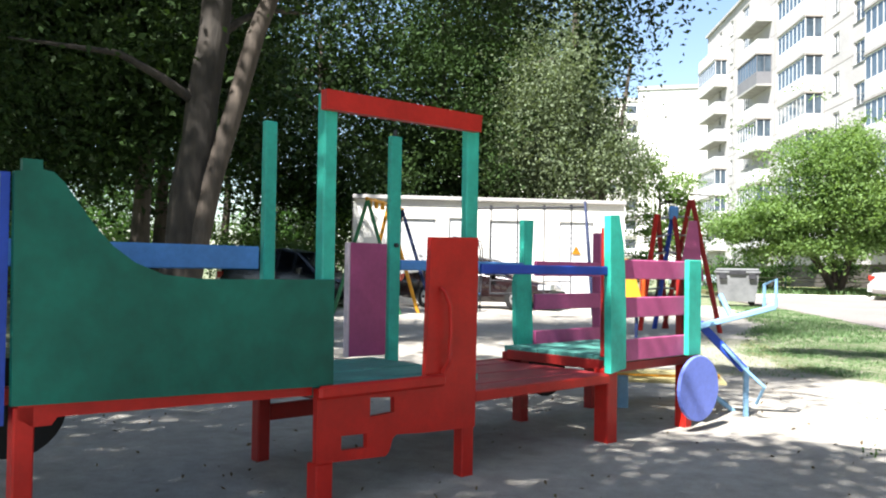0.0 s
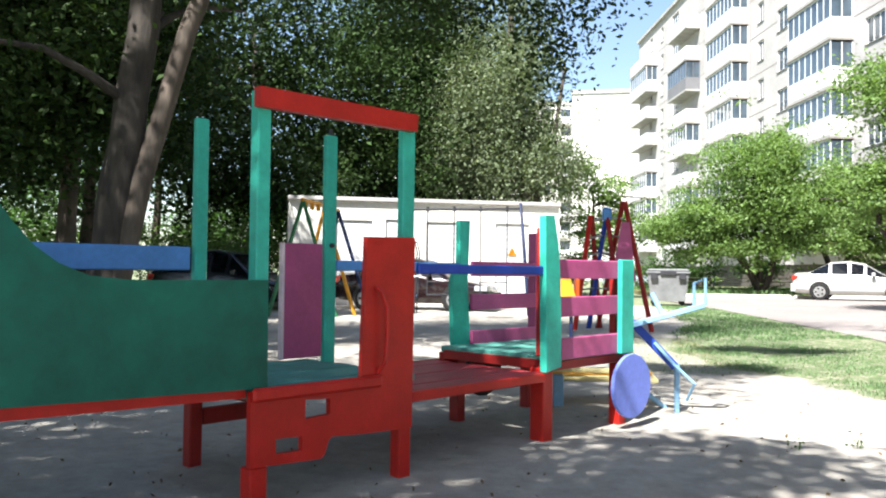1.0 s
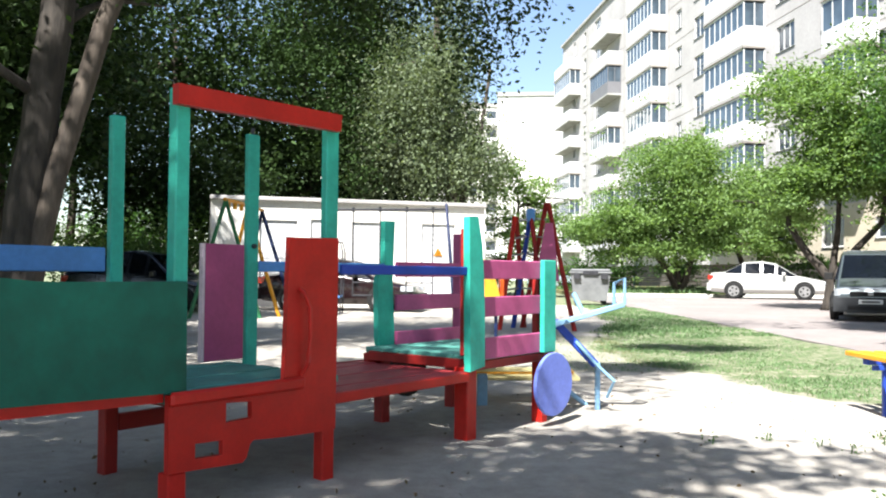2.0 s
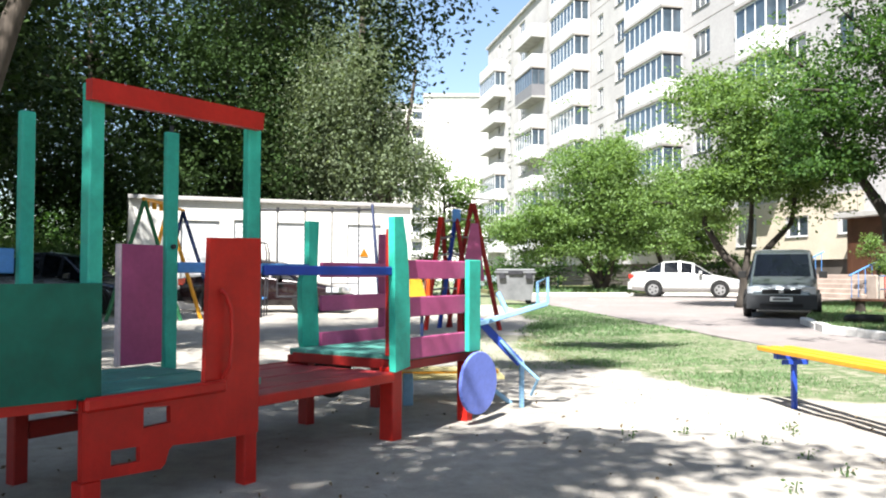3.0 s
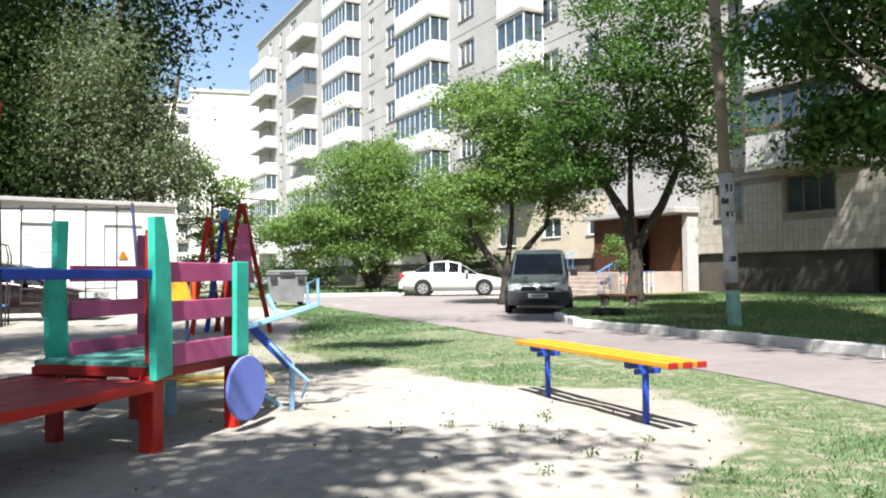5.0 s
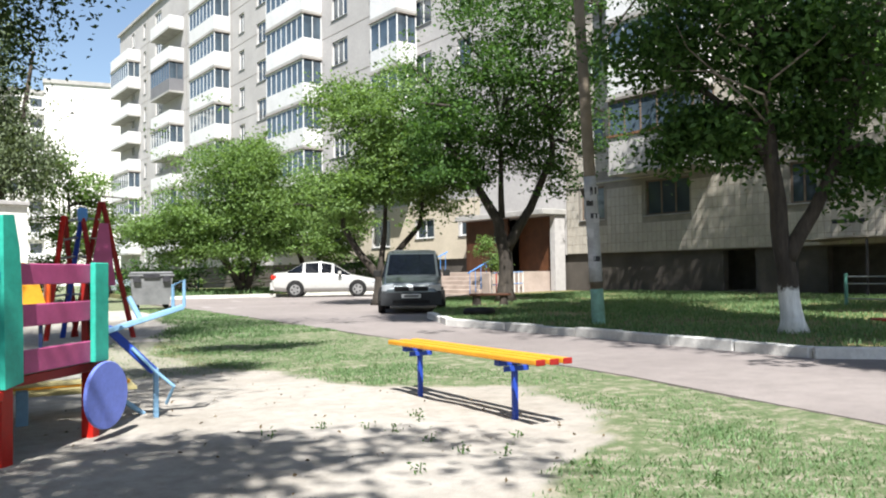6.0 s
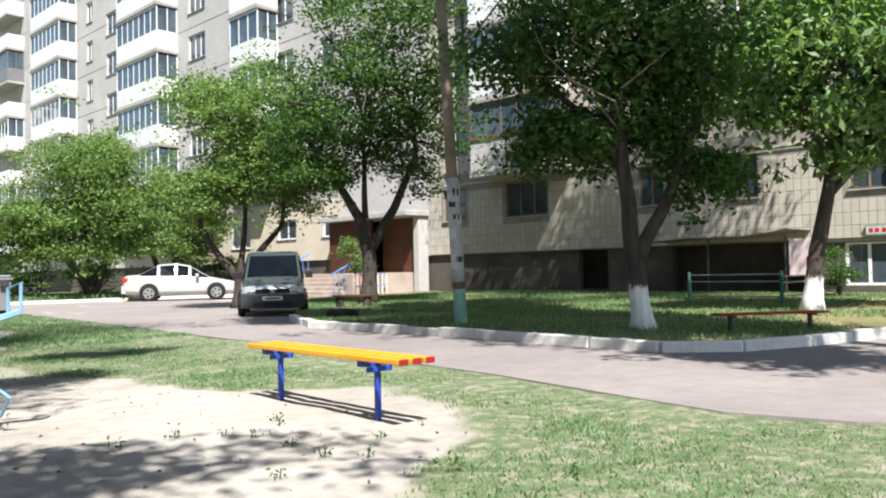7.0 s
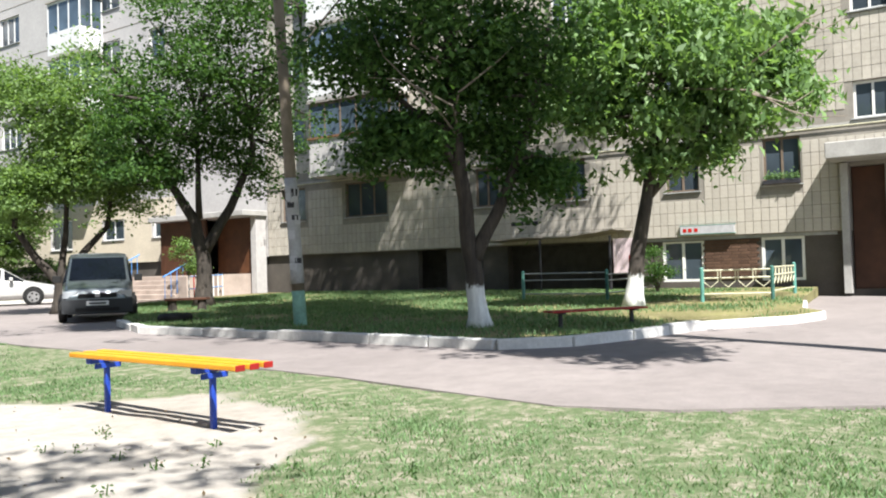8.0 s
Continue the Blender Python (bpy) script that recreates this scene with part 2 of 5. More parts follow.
def again(ob, name, parent, m):
    """One more object on the mesh of ob."""
    o = new(name, ob.data)
    o.parent = parent
    o.matrix_basis = m
    return o


def thing(name, m, label, category, group="", kind=""):
    e = new(name)
    e.empty_display_size = 0.1
    e.matrix_basis = m
    return tagged(e, label, category, group, kind)


def box(bm, lo, hi, m=None, bevel=0.0):
    lo, hi = Vector(lo), Vector(hi)
    d = hi - lo
    mm = Matrix.Translation((lo + hi) / 2) @ Matrix.Diagonal((d.x, d.y, d.z, 1))
    if m is not None:
        mm = m @ mm
    r = bmesh.ops.create_cube(bm, size=1.0, matrix=mm)
    if bevel:
        es = {e for v in r["verts"] for e in v.link_edges}
        bmesh.ops.bevel(bm, geom=list(es), offset=bevel, segments=1, affect="EDGES", profile=0.5)
    return bm


def bx(lo, hi, bevel=0.0):
    return box(bmesh.new(), lo, hi, None, bevel)


def tube(bm, pts, radii, seg=8, cap=True):
    """A tapered tube through the points."""
    pts = [Vector(p) for p in pts]
    if isinstance(radii, (int, float)):
        radii = [radii] * len(pts)
    radii = [float(v) for v in radii]
    rings = []
    ref = Vector((0.13, 0.31, 0.94))
    for k, p in enumerate(pts):
        d = (pts[min(k + 1, len(pts) - 1)] - pts[max(k - 1, 0)]).normalized()
        if abs(d.dot(ref)) > 0.97:
            ref = Vector((1, 0.1, 0))
        u = d.cross(ref).normalized()
        v = d.cross(u)
        rings.append([bm.verts.new(p + radii[k] * (math.cos(a) * u + math.sin(a) * v)) for a in [2 * math.pi * j / seg for j in range(seg)]])
    for a, b in zip(rings, rings[1:]):
        for j in range(seg):
            bm.faces.new((a[j], a[(j + 1) % seg], b[(j + 1) % seg], b[j]))
    if cap:
        bm.faces.new(rings[0][::-1])
        bm.faces.new(rings[-1])
    return bm


def tb(pts, r, seg=8):
    return tube(bmesh.new(), pts, r, seg)


def plate(outer, holes, depth, axis="q", bevel=0.0):
    """A board with an outline (s, z), holes and a thickness, standing in the s-z plane from q = 0 to depth."""
    bm = bmesh.new()
    edges = []
    for loop in (outer, *holes):
        vs = [bm.verts.new((s, 0, z)) for s, z in loop]
        edges += [bm.edges.new((vs[k], vs[(k + 1) % len(vs)])) for k in range(len(vs))]
    bmesh.ops.triangle_fill(bm, use_beauty=True, use_dissolve=False, edges=edges)
    bmesh.ops.dissolve_limit(bm, angle_limit=0.01, verts=bm.verts, edges=[e for e in bm.edges if len(e.link_faces) == 2])
    r = bmesh.ops.extrude_face_region(bm, geom=list(bm.faces))
    bmesh.ops.translate(bm, verts=[v for v in r["geom"] if isinstance(v, bmesh.types.BMVert)], vec=(0, depth, 0))
    return bm


def disc(c, r, depth, seg=28, bevel=0.004):
    """An upright disc, its flat face along q."""
    bm = bmesh.new()
    bmesh.ops.create_cone(bm, cap_ends=True, segments=seg, radius1=r, radius2=r, depth=depth, matrix=Matrix.Translation(c) @ Matrix.Rotation(math.pi / 2, 4, "X"))
    bmesh.ops.bevel(bm, geom=[e for e in bm.edges if any(len(f.verts) > 4 for f in e.link_faces)], offset=bevel, segments=1, affect="EDGES")
    return bm


def polygon(name, pts, z, material, label, category, thick=0.0):
    bm = bmesh.new()
    vs = [bm.verts.new((x, y, z)) for x, y in pts]
    f = bm.faces.new(vs)
    bmesh.ops.triangulate(bm, faces=[f])
    if thick:
        r = bmesh.ops.extrude_face_region(bm, geom=list(bm.faces))
        bmesh.ops.translate(bm, verts=[v for v in r["geom"] if isinstance(v, bmesh.types.BMVert)], vec=(0, 0, -thick))
    ob = part(name, bm, material)
    return tagged(ob, label, category, kind="structure")


# ---- the setting: ground, road, lawns, kerbs ----
SAND_EDGE = [(-40, 0.2), (-2, 0.8), (1.2, 1.4), (2.5, 1.9), (3.1, 2.3), (3.5, 2.6), (4.0, 3.5), (4.8, 4.2), (6.3, 4.3), (7.1, 3.5), (8.2, 2.9), (9.6, 2.3), (12, 2.2), (16, 3.2), (19, 3.9), (26, 4.4), (60, 4.5)]


def turf_at(x, y):
    """How much turf grows here: 0 bare sand, 1 grass."""
    ys, xs = [a for a, _ in SAND_EDGE], [b for _, b in SAND_EDGE]
    e = float(np.interp(y, ys, xs))
    d = x - e + 0.5 * noise.noise(Vector((x * 0.9, y * 0.9, 3.0))) + 0.25 * noise.noise(Vector((x * 3, y * 3, 7.0)))
    t = max(0.0, min(1.0, 0.5 + d / 0.9))
    if x < -5:
        t = max(t, min(1.0, (-5 - x) / 2))
    if y > 27 and x < 5:
        t = max(t, min(1.0, (y - 27) / 2))
    if 9.0 < y < 14 and 1.2 < x < 3:
        t = max(t, 0.45)
    return t


def inside(x, y, poly):
    c = False
    for k in range(len(poly)):
        (x0, y0), (x1, y1) = poly[k - 1], poly[k]
        if (y0 > y) != (y1 > y) and x < (x1 - x0) * (y - y0) / (y1 - y0) + x0:
            c = not c
    return c


def axis_cuts(a, b, fine, far):
    c, v = [], a
    while v < b:
        c.append(v)
        v += fine
    c.append(b)
    lo, hi, s = [], [], fine
    x = a
    while x > -far:
        s *= 1.5
        x -= s
        lo.append(x)
    x, s = b, fine
    while x < far:
        s *= 1.5
        x += s
        hi.append(x)
    return lo[::-1] + c + hi


ROAD = [(5.7, 37.5), (5.9, 24), (5.8, 14), (5.72, 9), (5.55, 6), (5.3, 4.2), (5.2, 3.3), (5.45, 2.5), (6.3, 1.4), (7.6, -0.4), (10, -4), (15, -14), (40, -14), (40, 37.5)]
ROAD_IN = [(x + 0.12, y) for x, y in ROAD]
gx, gy = axis_cuts(-8, 10, 0.16, 2500), axis_cuts(-3, 24, 0.16, 2500)
gv, gt = [], []
for y in gy:
    for x in gx:
        near = 1.0 if -9 < x < 11 and -4 < y < 26 else 0.0
        h = near * (0.018 * noise.noise(Vector((x * 1.1, y * 1.1, 0))) + 0.012 * noise.noise(Vector((x * 4, y * 4, 5)))) - 0.03
        gv.append((x, y, -0.045 if near and inside(x, y, ROAD_IN) else h + 0.02 * near + 0.016 * near * min(1.0, max(0.0, (x - 4.2) / 0.8))))
        gt.append(turf_at(x, y))
W = len(gx)
gf = [(j * W + i, j * W + i + 1, (j + 1) * W + i + 1, (j + 1) * W + i) for j in range(len(gy) - 1) for i in range(W - 1)]
gm = bpy.data.meshes.new("ground")
gm.from_pydata(gv, [], gf)
gm.attributes.new("turf", "FLOAT", "POINT").data.foreach_set("value", gt)
gm.materials.append(SAND)
gm.polygons.foreach_set("use_smooth", [True] * len(gm.polygons))
tagged(new("ground", gm), "pale trampled sand passing into thin grass", "ground", kind="structure")

polygon("road", ROAD, 0.022, ASPHALT, "worn pinkish-grey asphalt courtyard road", "road", 0.08)

FAC_PHI = radians(6.07)
FAC_D, FAC_N = Vector((-math.sin(FAC_PHI), math.cos(FAC_PHI), 0)), Vector((math.cos(FAC_PHI), math.sin(FAC_PHI), 0))
FAC_OFF = 23.4


def fac(u, out=0.0, z=0.0):
    """A place on the long facade: u metres along it, out metres in front of it."""
    p = FAC_D * u + FAC_N * (FAC_OFF - out)
    return Vector((p.x, p.y, z))


# Lawn before the house: a raised bed that climbs a little towards the wall.
LAWN = [(8.05, 13.9), (8.3, 9.3), (8.3, 6.1), (9.0, 5.45), (10.1, 5.2), (11.8, 5.0), (13.5, 4.1), (14.5, 3.98), (15.2, 4.5), (18.0, 5.3)]
lawn_back = [fac(3.9, 0.02), fac(24.0, 0.02), fac(24.0, 6.0)]
lawn_pts = [Vector((x, y, 0.11)) for x, y in LAWN] + [Vector((p.x, p.y, 0.11)) for p in lawn_back] + [Vector((9.0, 16.4, 0.11))]


def lawn_z(x, y):
    """Height of the lawn: level at the kerb, 0.28 m at the wall."""
    d = FAC_OFF - Vector((x, y, 0)).dot(FAC_N)
    return 0.10 + 0.17 * max(0.0, min(1.0, (13.0 - d) / 12.0))


bm = bmesh.new()
f = bm.faces.new([bm.verts.new(p) for p in lawn_pts])
bmesh.ops.triangulate(bm, faces=[f])
bmesh.ops.subdivide_edges(bm, edges=bm.edges, cuts=6, use_grid_fill=True)
for v in bm.verts:
    v.co.z = lawn_z(v.co.x, v.co.y)
r = bmesh.ops.extrude_face_region(bm, geom=list(bm.faces))
for v in r["geom"]:
    if isinstance(v, bmesh.types.BMVert):
        v.co.z = -0.05
LAWNSOIL = surface("shaded_lawn_soil", (0.17, 0.16, 0.065), 0.95, 0.35, 1.2, 30, relief=0.6, worn=(0.30, 0.24, 0.15), worn_at=0.55)
tagged(part("lawn", bm, LAWNSOIL), "patchy grass bed before the apartment house", "lawn", kind="structure")
far_lawn = [(6.2, 37.9), (21, 37.9), (19.6, 60), (6.2, 60)]
polygon("lawn_far", far_lawn, 0.16, LAWNSOIL, "grass bed under fruit trees behind the parked car", "lawn", 0.2)


def kerb_run(pts, name, label, length=0.98):
    """A row of whitewashed kerb stones along a line, each stone a piece."""
    e = thing(name, Matrix(), label, "kerb", kind="structure")
    proto, k, rng = {}, 0, random.Random(5)
    for a, b in zip(pts, pts[1:]):
        a, b = Vector((*a, 0)), Vector((*b, 0))
        n = max(1, round((b - a).length / length))
        d = (b - a) / n
        key = round(d.length, 2)
        if key not in proto:
            bm = bx((-d.length / 2 + 0.004, -0.075, -0.05), (d.length / 2 - 0.004, 0.075, 0.155), 0.014)
            proto[key] = part("kerb_stone", bm, WHITEWASH, e)
            first = True
        else:
            first = False
        for j in range(n):
            c = a + d * (j + 0.5)
            m = Matrix.Translation((c.x + rng.uniform(-0.01, 0.01), c.y + rng.uniform(-0.01, 0.01), rng.uniform(-0.012, 0.012))) @ Matrix.Rotation(math.atan2(d.y, d.x) + rng.uniform(-0.012, 0.012), 4, "Z")
            if first:
                proto[key].matrix_basis, first = m, False
            else:
                again(proto[key], "kerb_stone", e, m)
    return e


kerb_run([(9.0, 16.4), (8.05, 13.9), (8.3, 9.3), (8.3, 6.1), (9.0, 5.45), (10.1, 5.2), (11.8, 5.0), (13.5, 4.1), (14.5, 3.98), (15.2, 4.5), (18.0, 5.3)], "kerb_1", "whitewashed concrete kerb stones round the grass bed")
kerb_run([(6.2, 37.8), (21, 37.8)], "kerb_2", "whitewashed concrete kerb stones behind the parked car")

# ---- the long apartment house ----
HOUSE_M = Matrix(((FAC_D.x, FAC_N.x, 0, 0), (FAC_D.y, FAC_N.y, 0, 0), (0, 0, 1, 0), (0, 0, 0, 1))) @ Matrix.Translation((0, FAC_OFF, 0))
house = thing("apartment_house", HOUSE_M, "nine-storey pale concrete panel house with white balconies", "apartment house")
# House coordinates: u along the facade, depth into the house, z up.
ROOF_Z, U0, U1 = 26.7, -6.0, 91.5
wins = []  # (u0, u1, z0, z1, kind)
F9 = range(9)
for k in F9:
    z = 4.28 + 2.75 * k
    for u0, u1 in ((4.21, 5.16), (6.9, 7.85), (10.35, 11.35), (13.4, 14.3), (18.0, 19.95), (21.95, 23.2), (-2.6, -1.2)):
        if k == 0 or (u0, u1) != (18.0, 19.95):
            wins.append((u0, u1, z - 1.27, z, "brown" if k == 0 else "white"))
    z2 = 3.72 + 2.8 * k
    for u0, u1 in ((33.3, 34.9), (30.1, 31.2)):
        wins.append((u0, u1, z2 - (0.95 if k == 0 else 1.35), z2, "white"))
    z3 = 3.9 + 2.75 * k
    for u0, u1 in ((41.8, 43.7), (57.2, 58.2), (68.0, 69.2), (77.0, 79.0), (37.4, 39.2)):
        wins.append((u0, u1, z3 - 1.45, z3, "white"))
    if k:
        z4 = 2.55 + 2.72 * k
        wins.append((52.75, 54.95, z4 - 1.5, z4, "white"))
    for u0, u1 in ((86.0, 86.9), (82.0, 82.8)):
        wins.append((u0, u1, z3 - 1.45, z3, "white"))
for k in range(1, 9):  # stair windows over the near door
    z = 2.75 * k + 2.75
    wins.append((2.0, 2.9, z - 0.95, z, "white"))
OPEN = [(2.25, 3.05, 0.2, 3.35), (5.3 - 1.1, 5.3, 0.45, 1.68), (6.85, 8.05, 0.45, 1.6), (9.15, 13.2, 0.25, 1.66), (15.6, 16.8, 0.35, 1.66), (25.2, 28.9, 0.5, 3.3)]


def holed_wall(bm, u0, u1, z0, z1, holes, depth0, depth1):
    """A wall with rectangular holes right through it, built of upright strips."""
    us = sorted({u0, u1, *[h[0] for h in holes if u0 < h[0] < u1], *[h[1] for h in holes if u0 < h[1] < u1]})
    for a, b in zip(us, us[1:]):
        c = (a + b) / 2
        hs = sorted((h[2], h[3]) for h in holes if h[0] < c < h[1])
        z = z0
        for p, q in hs + [(z1, z1)]:
            if p > z + 1e-4:
                box(bm, (a, depth0, z), (b, depth1, min(p, z1)))
            z = max(z, q)
    bmesh.ops.remove_doubles(bm, verts=bm.verts, dist=1e-4)


bm = bmesh.new()
holed_wall(bm, 24.0, U1, 1.7, ROOF_Z, [w[:4] for w in wins] + OPEN, 0.0, 0.3)
part("wall", bm, PANEL, house)
bm = bmesh.new()
holed_wall(bm, U0, 24.0, 1.7, ROOF_Z, [w[:4] for w in wins] + OPEN, 0.0, 0.3)
part("wall", bm, MORTAR, house)
bm = bmesh.new()
holed_wall(bm, U0, U1, -0.1, 1.7, OPEN, 0.12, 0.4)
part("plinth", bm, PLINTH, house, "dark rendered plinth")
part("wall", bx((U0, 0.3, -0.1), (U0 + 0.3, 12, ROOF_Z)), PANEL, house)
part("wall", bx((U1 - 0.3, 0.3, -0.1), (U1, 12, ROOF_Z)), PANEL, house)
part("wall", bx((U0, 12, -0.1), (U1, 12.3, ROOF_Z)), PANEL, house)
# One dark-coloured sheet stands in for the dimness of the rooms.
part("interior", bx((U0 + 0.3, 1.6, -0.1), (U1 - 0.3, 1.7, ROOF_Z - 0.3)), surface("dim_interior", (0.12, 0.11, 0.1), 0.9), house, "dark sheet standing in for the dimness behind the windows")
bm = bmesh.new()
holed_wall(bm, 29.6, 45.9, 1.7, 4.5, [(w[0] - 0.07, w[1] + 0.07, w[2] - 0.05, w[3] + 0.01) for w in wins if w[2] < 4.0], -0.014, -0.002)
part("cladding", bm, surface("cream_render", (0.52, 0.46, 0.36), 0.85, 0.12, 0.8, 14, relief=0.3, worn=(0.42, 0.36, 0.28), worn_at=0.66), house, "cream rendered ground floor")
part("roof", bx((U0 - 0.15, -0.25, ROOF_Z), (U1 + 0.15, 12.5, ROOF_Z + 0.25)), CONCRETE, house)
for u in (24.0, 30.0, 46.0, 59.6, 70.0, 81.5):
    part("joint", bx((u - 0.02, -0.015, 1.7), (u + 0.02, -0.001, ROOF_Z)), MORTAR, house)
for k in range(1, 9):
    part("joint", bx((30.2, -0.012, 1.35 + 2.8 * k), (U1, -0.001, 1.385 + 2.8 * k)), MORTAR, house)

_win = {}


def window(u0, u1, z0, z1, kind):
    """A window in its opening: frame, panes, sill."""
    w, h = round(u1 - u0, 2), round(z1 - z0, 2)
    mat = FRAME_WHITE if kind == "white" else FRAME_BROWN
    key = (w, h, kind)
    m = Matrix.Translation((u0, 0, z0))
    n = 3 if w > 1.7 else 2 if w > 0.85 else 1
    if key not in _win:
        t = 0.06
        pw = (w - t) / n
        bm = plate([(0, 0), (0, h), (w, h), (w, 0)], [[(pw * k + t, t), (pw * k + t, h - t), (pw * (k + 1), h - t), (pw * (k + 1), t)] for k in range(n)], 0.06)
        bmesh.ops.translate(bm, verts=bm.verts, vec=(0, 0.10, 0))
        fr = part("window", bm, mat, house)
        fr.matrix_basis = m
        panes = []
        pane = part("pane", bx((t, 0.125, t), (pw, 0.135, h - t)), GLASS, fr)
        panes.append(pane)
        for k in range(1, n):
            panes.append(again(pane, "pane", fr, Matrix.Translation((pw * k, 0, 0))))
        sill = part("sill", bx((-0.06, -0.07, -0.035), (w + 0.06, 0.10, -0.003), 0.004), ZINC, fr)
        _win[key] = (fr, panes, sill)
    else:
        f0, panes, sill = _win[key]
        fr = again(f0, "window", house, m)
        for q in panes:
            again(q, "pane", fr, q.matrix_basis.copy())
        again(sill, "sill", fr, Matrix())


for w in wins:
    window(*w)

_bal = {}


def balcony(u0, u1, z, deep, glazed, dark=False, high=1.05, old=False):
    """A balcony: slab, parapet, side walls and, where it is closed in, a glazed front."""
    w = round(u1 - u0, 2)
    key = (w, deep, glazed, dark, old)
    m = Matrix.Translation((u0, 0, z))
    if key in _bal:
        src = _bal[key]
        b = again(src, "balcony", house, m)
        for c in src.children:
            again(c, c.name.split(".")[0], b, c.matrix_basis.copy())
        return
    b = part("balcony", bx((-0.03, -deep - 0.03, -0.16), (w + 0.03, -0.001, 0)), CONCRETE, house)
    b.matrix_basis = m
    bm = bmesh.new()
    box(bm, (0, -deep, 0.002), (w, -deep + 0.08, high))
    box(bm, (0, -deep + 0.081, 0.002), (0.08, -0.001, high))
    box(bm, (w - 0.08, -deep + 0.081, 0.002), (w, -0.001, high))
    part("parapet", bm, BAL_SHADED if dark else PANEL if old else BAL_WHITE, b)
    if glazed:
        n = max(3, round(w / 0.8))
        bm = bmesh.new()
        for k in range(n + 1):
            x = (w - 0.06) * k / n
            box(bm, (x, -deep + 0.01, high + 0.002), (x + 0.06, -deep + 0.06, 2.45))
        for x in (0.01, w - 0.06):
            for y in (-deep / 2, -0.06):
                box(bm, (x, y, high + 0.002), (x + 0.05, y + 0.05, 2.45))
        box(bm, (0, -deep + 0.005, 2.40), (w, -deep + 0.065, 2.50))
        part("glazing_frame", bm, BAL_SHADED if dark else FRAME_BROWN if old else FRAME_WHITE, b)
        if old:
            part("ledge", bx((-0.05, -deep - 0.06, high - 0.06), (w + 0.05, -deep - 0.001, high + 0.02)), RUST, b, "rusty sheet ledge")
        part("glazing", bx((0.02, -deep + 0.03, high + 0.002), (w - 0.02, -deep + 0.04, 2.42)), GLASS_BLUE, b)
        part("side_glazing", bx((w - 0.04, -deep + 0.08, high + 0.002), (w - 0.03, -0.07, 2.42)), GLASS_BLUE, b)
        part("side_glazing", bx((0.03, -deep + 0.08, high + 0.002), (0.04, -0.07, 2.42)), GLASS_BLUE, b)
        part("canopy", bx((-0.06, -deep - 0.08, 2.50), (w + 0.06, -0.001, 2.56)), TINROOF, b)
    _bal[key] = b


for k in range(8):
    z = 3.2 + 2.75 * k + 0.0
    balcony(45.0, 50.4, z + 0.15, 1.3, k not in (7,))
    balcony(60.0, 65.6, z + 0.0, 1.25, True, k == 9)
    balcony(70.8, 76.2, z + 0.1, 1.25, k in (0, 1, 3, 5), k == 5)
    balcony(84.0, 90.6, z + 0.2, 1.2, k in (1, 2, 6))
    if k > 0:
        balcony(34.6, 37.2, z + 0.2, 1.2, True)
for k in range(7):
    balcony(16.9, 20.6, 4.62 + 2.75 * k, 1.15, True, False, 1.25, k == 0)

# ---- transformer hut ----
KA, KB = Vector((-6.75, 24.0, 0)), Vector((1.42, 26.4, 0))
hut_m = Matrix.Translation(KA) @ Matrix.Rotation(math.atan2((KB - KA).y, (KB - KA).x), 4, "Z")
hut = thing("transformer_hut", hut_m, "low white plastered transformer hut with grey steel doors", "hut")
HW, HH = (KB - KA).length - 0.08, 3.12
bm = bmesh.new()
holed = [(1.4, 2.5, 0.2, 2.55), (4.15, 5.25, 0.2, 2.55), (6.35, 7.45, 0.2, 2.55), (2.9, 3.7, 1.5, 2.6)]
holed_wall(bm, 0, HW, -0.05, HH, holed, 0, 0.25)
part("wall", bm, PLASTER, hut)
part("wall", bx((0, 0.25, -0.05), (0.25, 4, HH)), PLASTER, hut)
part("wall", bx((HW - 0.25, 0.25, -0.05), (HW, 4, HH)), PLASTER, hut)
part("wall", bx((0, 4, -0.05), (HW, 4.25, HH)), PLASTER, hut)
part("roof", bx((-0.03, -0.12, HH), (HW + 0.03, 4.35, HH + 0.12), 0.015), PANEL, hut)
for a, b, c, d in holed:
    dr = part("door", bx((a + 0.01, 0.06, c + 0.01), (b - 0.01, 0.11, d - 0.01)), DOORGREY, hut, "grey louvred steel door")
    for j in range(int((d - c) / 0.16)):
        part("louvre", bx((a + 0.08, 0.051, c + 0.1 + 0.16 * j), (b - 0.08, 0.059, c + 0.23 + 0.16 * j)), DOORGREY, dr)
bm = bmesh.new()
v = [bm.verts.new(p) for p in ((6.75, 0.02, 1.55), (7.05, 0.02, 1.55), (6.9, 0.02, 1.82))]
bm.faces.new(v)
bmesh.ops.solidify(bm, geom=list(bm.faces), thickness=0.01)
part("warning_plate", bm, YELLOW, hut, "yellow triangular warning plate")


# ---- the wooden play train ----
TRAIN_M = Matrix.Translation((-0.6, 4.27, 0)) @ Matrix.Rotation(math.atan2(0.785, 0.62), 4, "Z")
train = thing("play_train", TRAIN_M, "hand-painted wooden play train with a green engine and red platform", "play train")
# Train coordinates: s along it, q across it (0 near side, 0.92 far side), z up.
B = 0.006
hood = [(-2.18, 0.568), (-2.19, 1.372), (-2.165, 1.376), (-2.165, 1.418), (-2.10, 1.418), (-2.098, 1.385), (-2.064, 1.380), (-2.025, 1.345), (-1.975, 1.275), (-1.924, 1.206), (-1.851, 1.126), (-1.765, 1.065), (-1.654, 1.021), (-1.515, 1.006), (-1.38, 1.003), (-0.862, 1.003), (-0.858, 0.528)]
p = part("side_panel", plate(hood, [], 0.03), GREEN_DARK, train, "bottle-green engine side with a curved top")
p.location = (0, -0.03, 0)
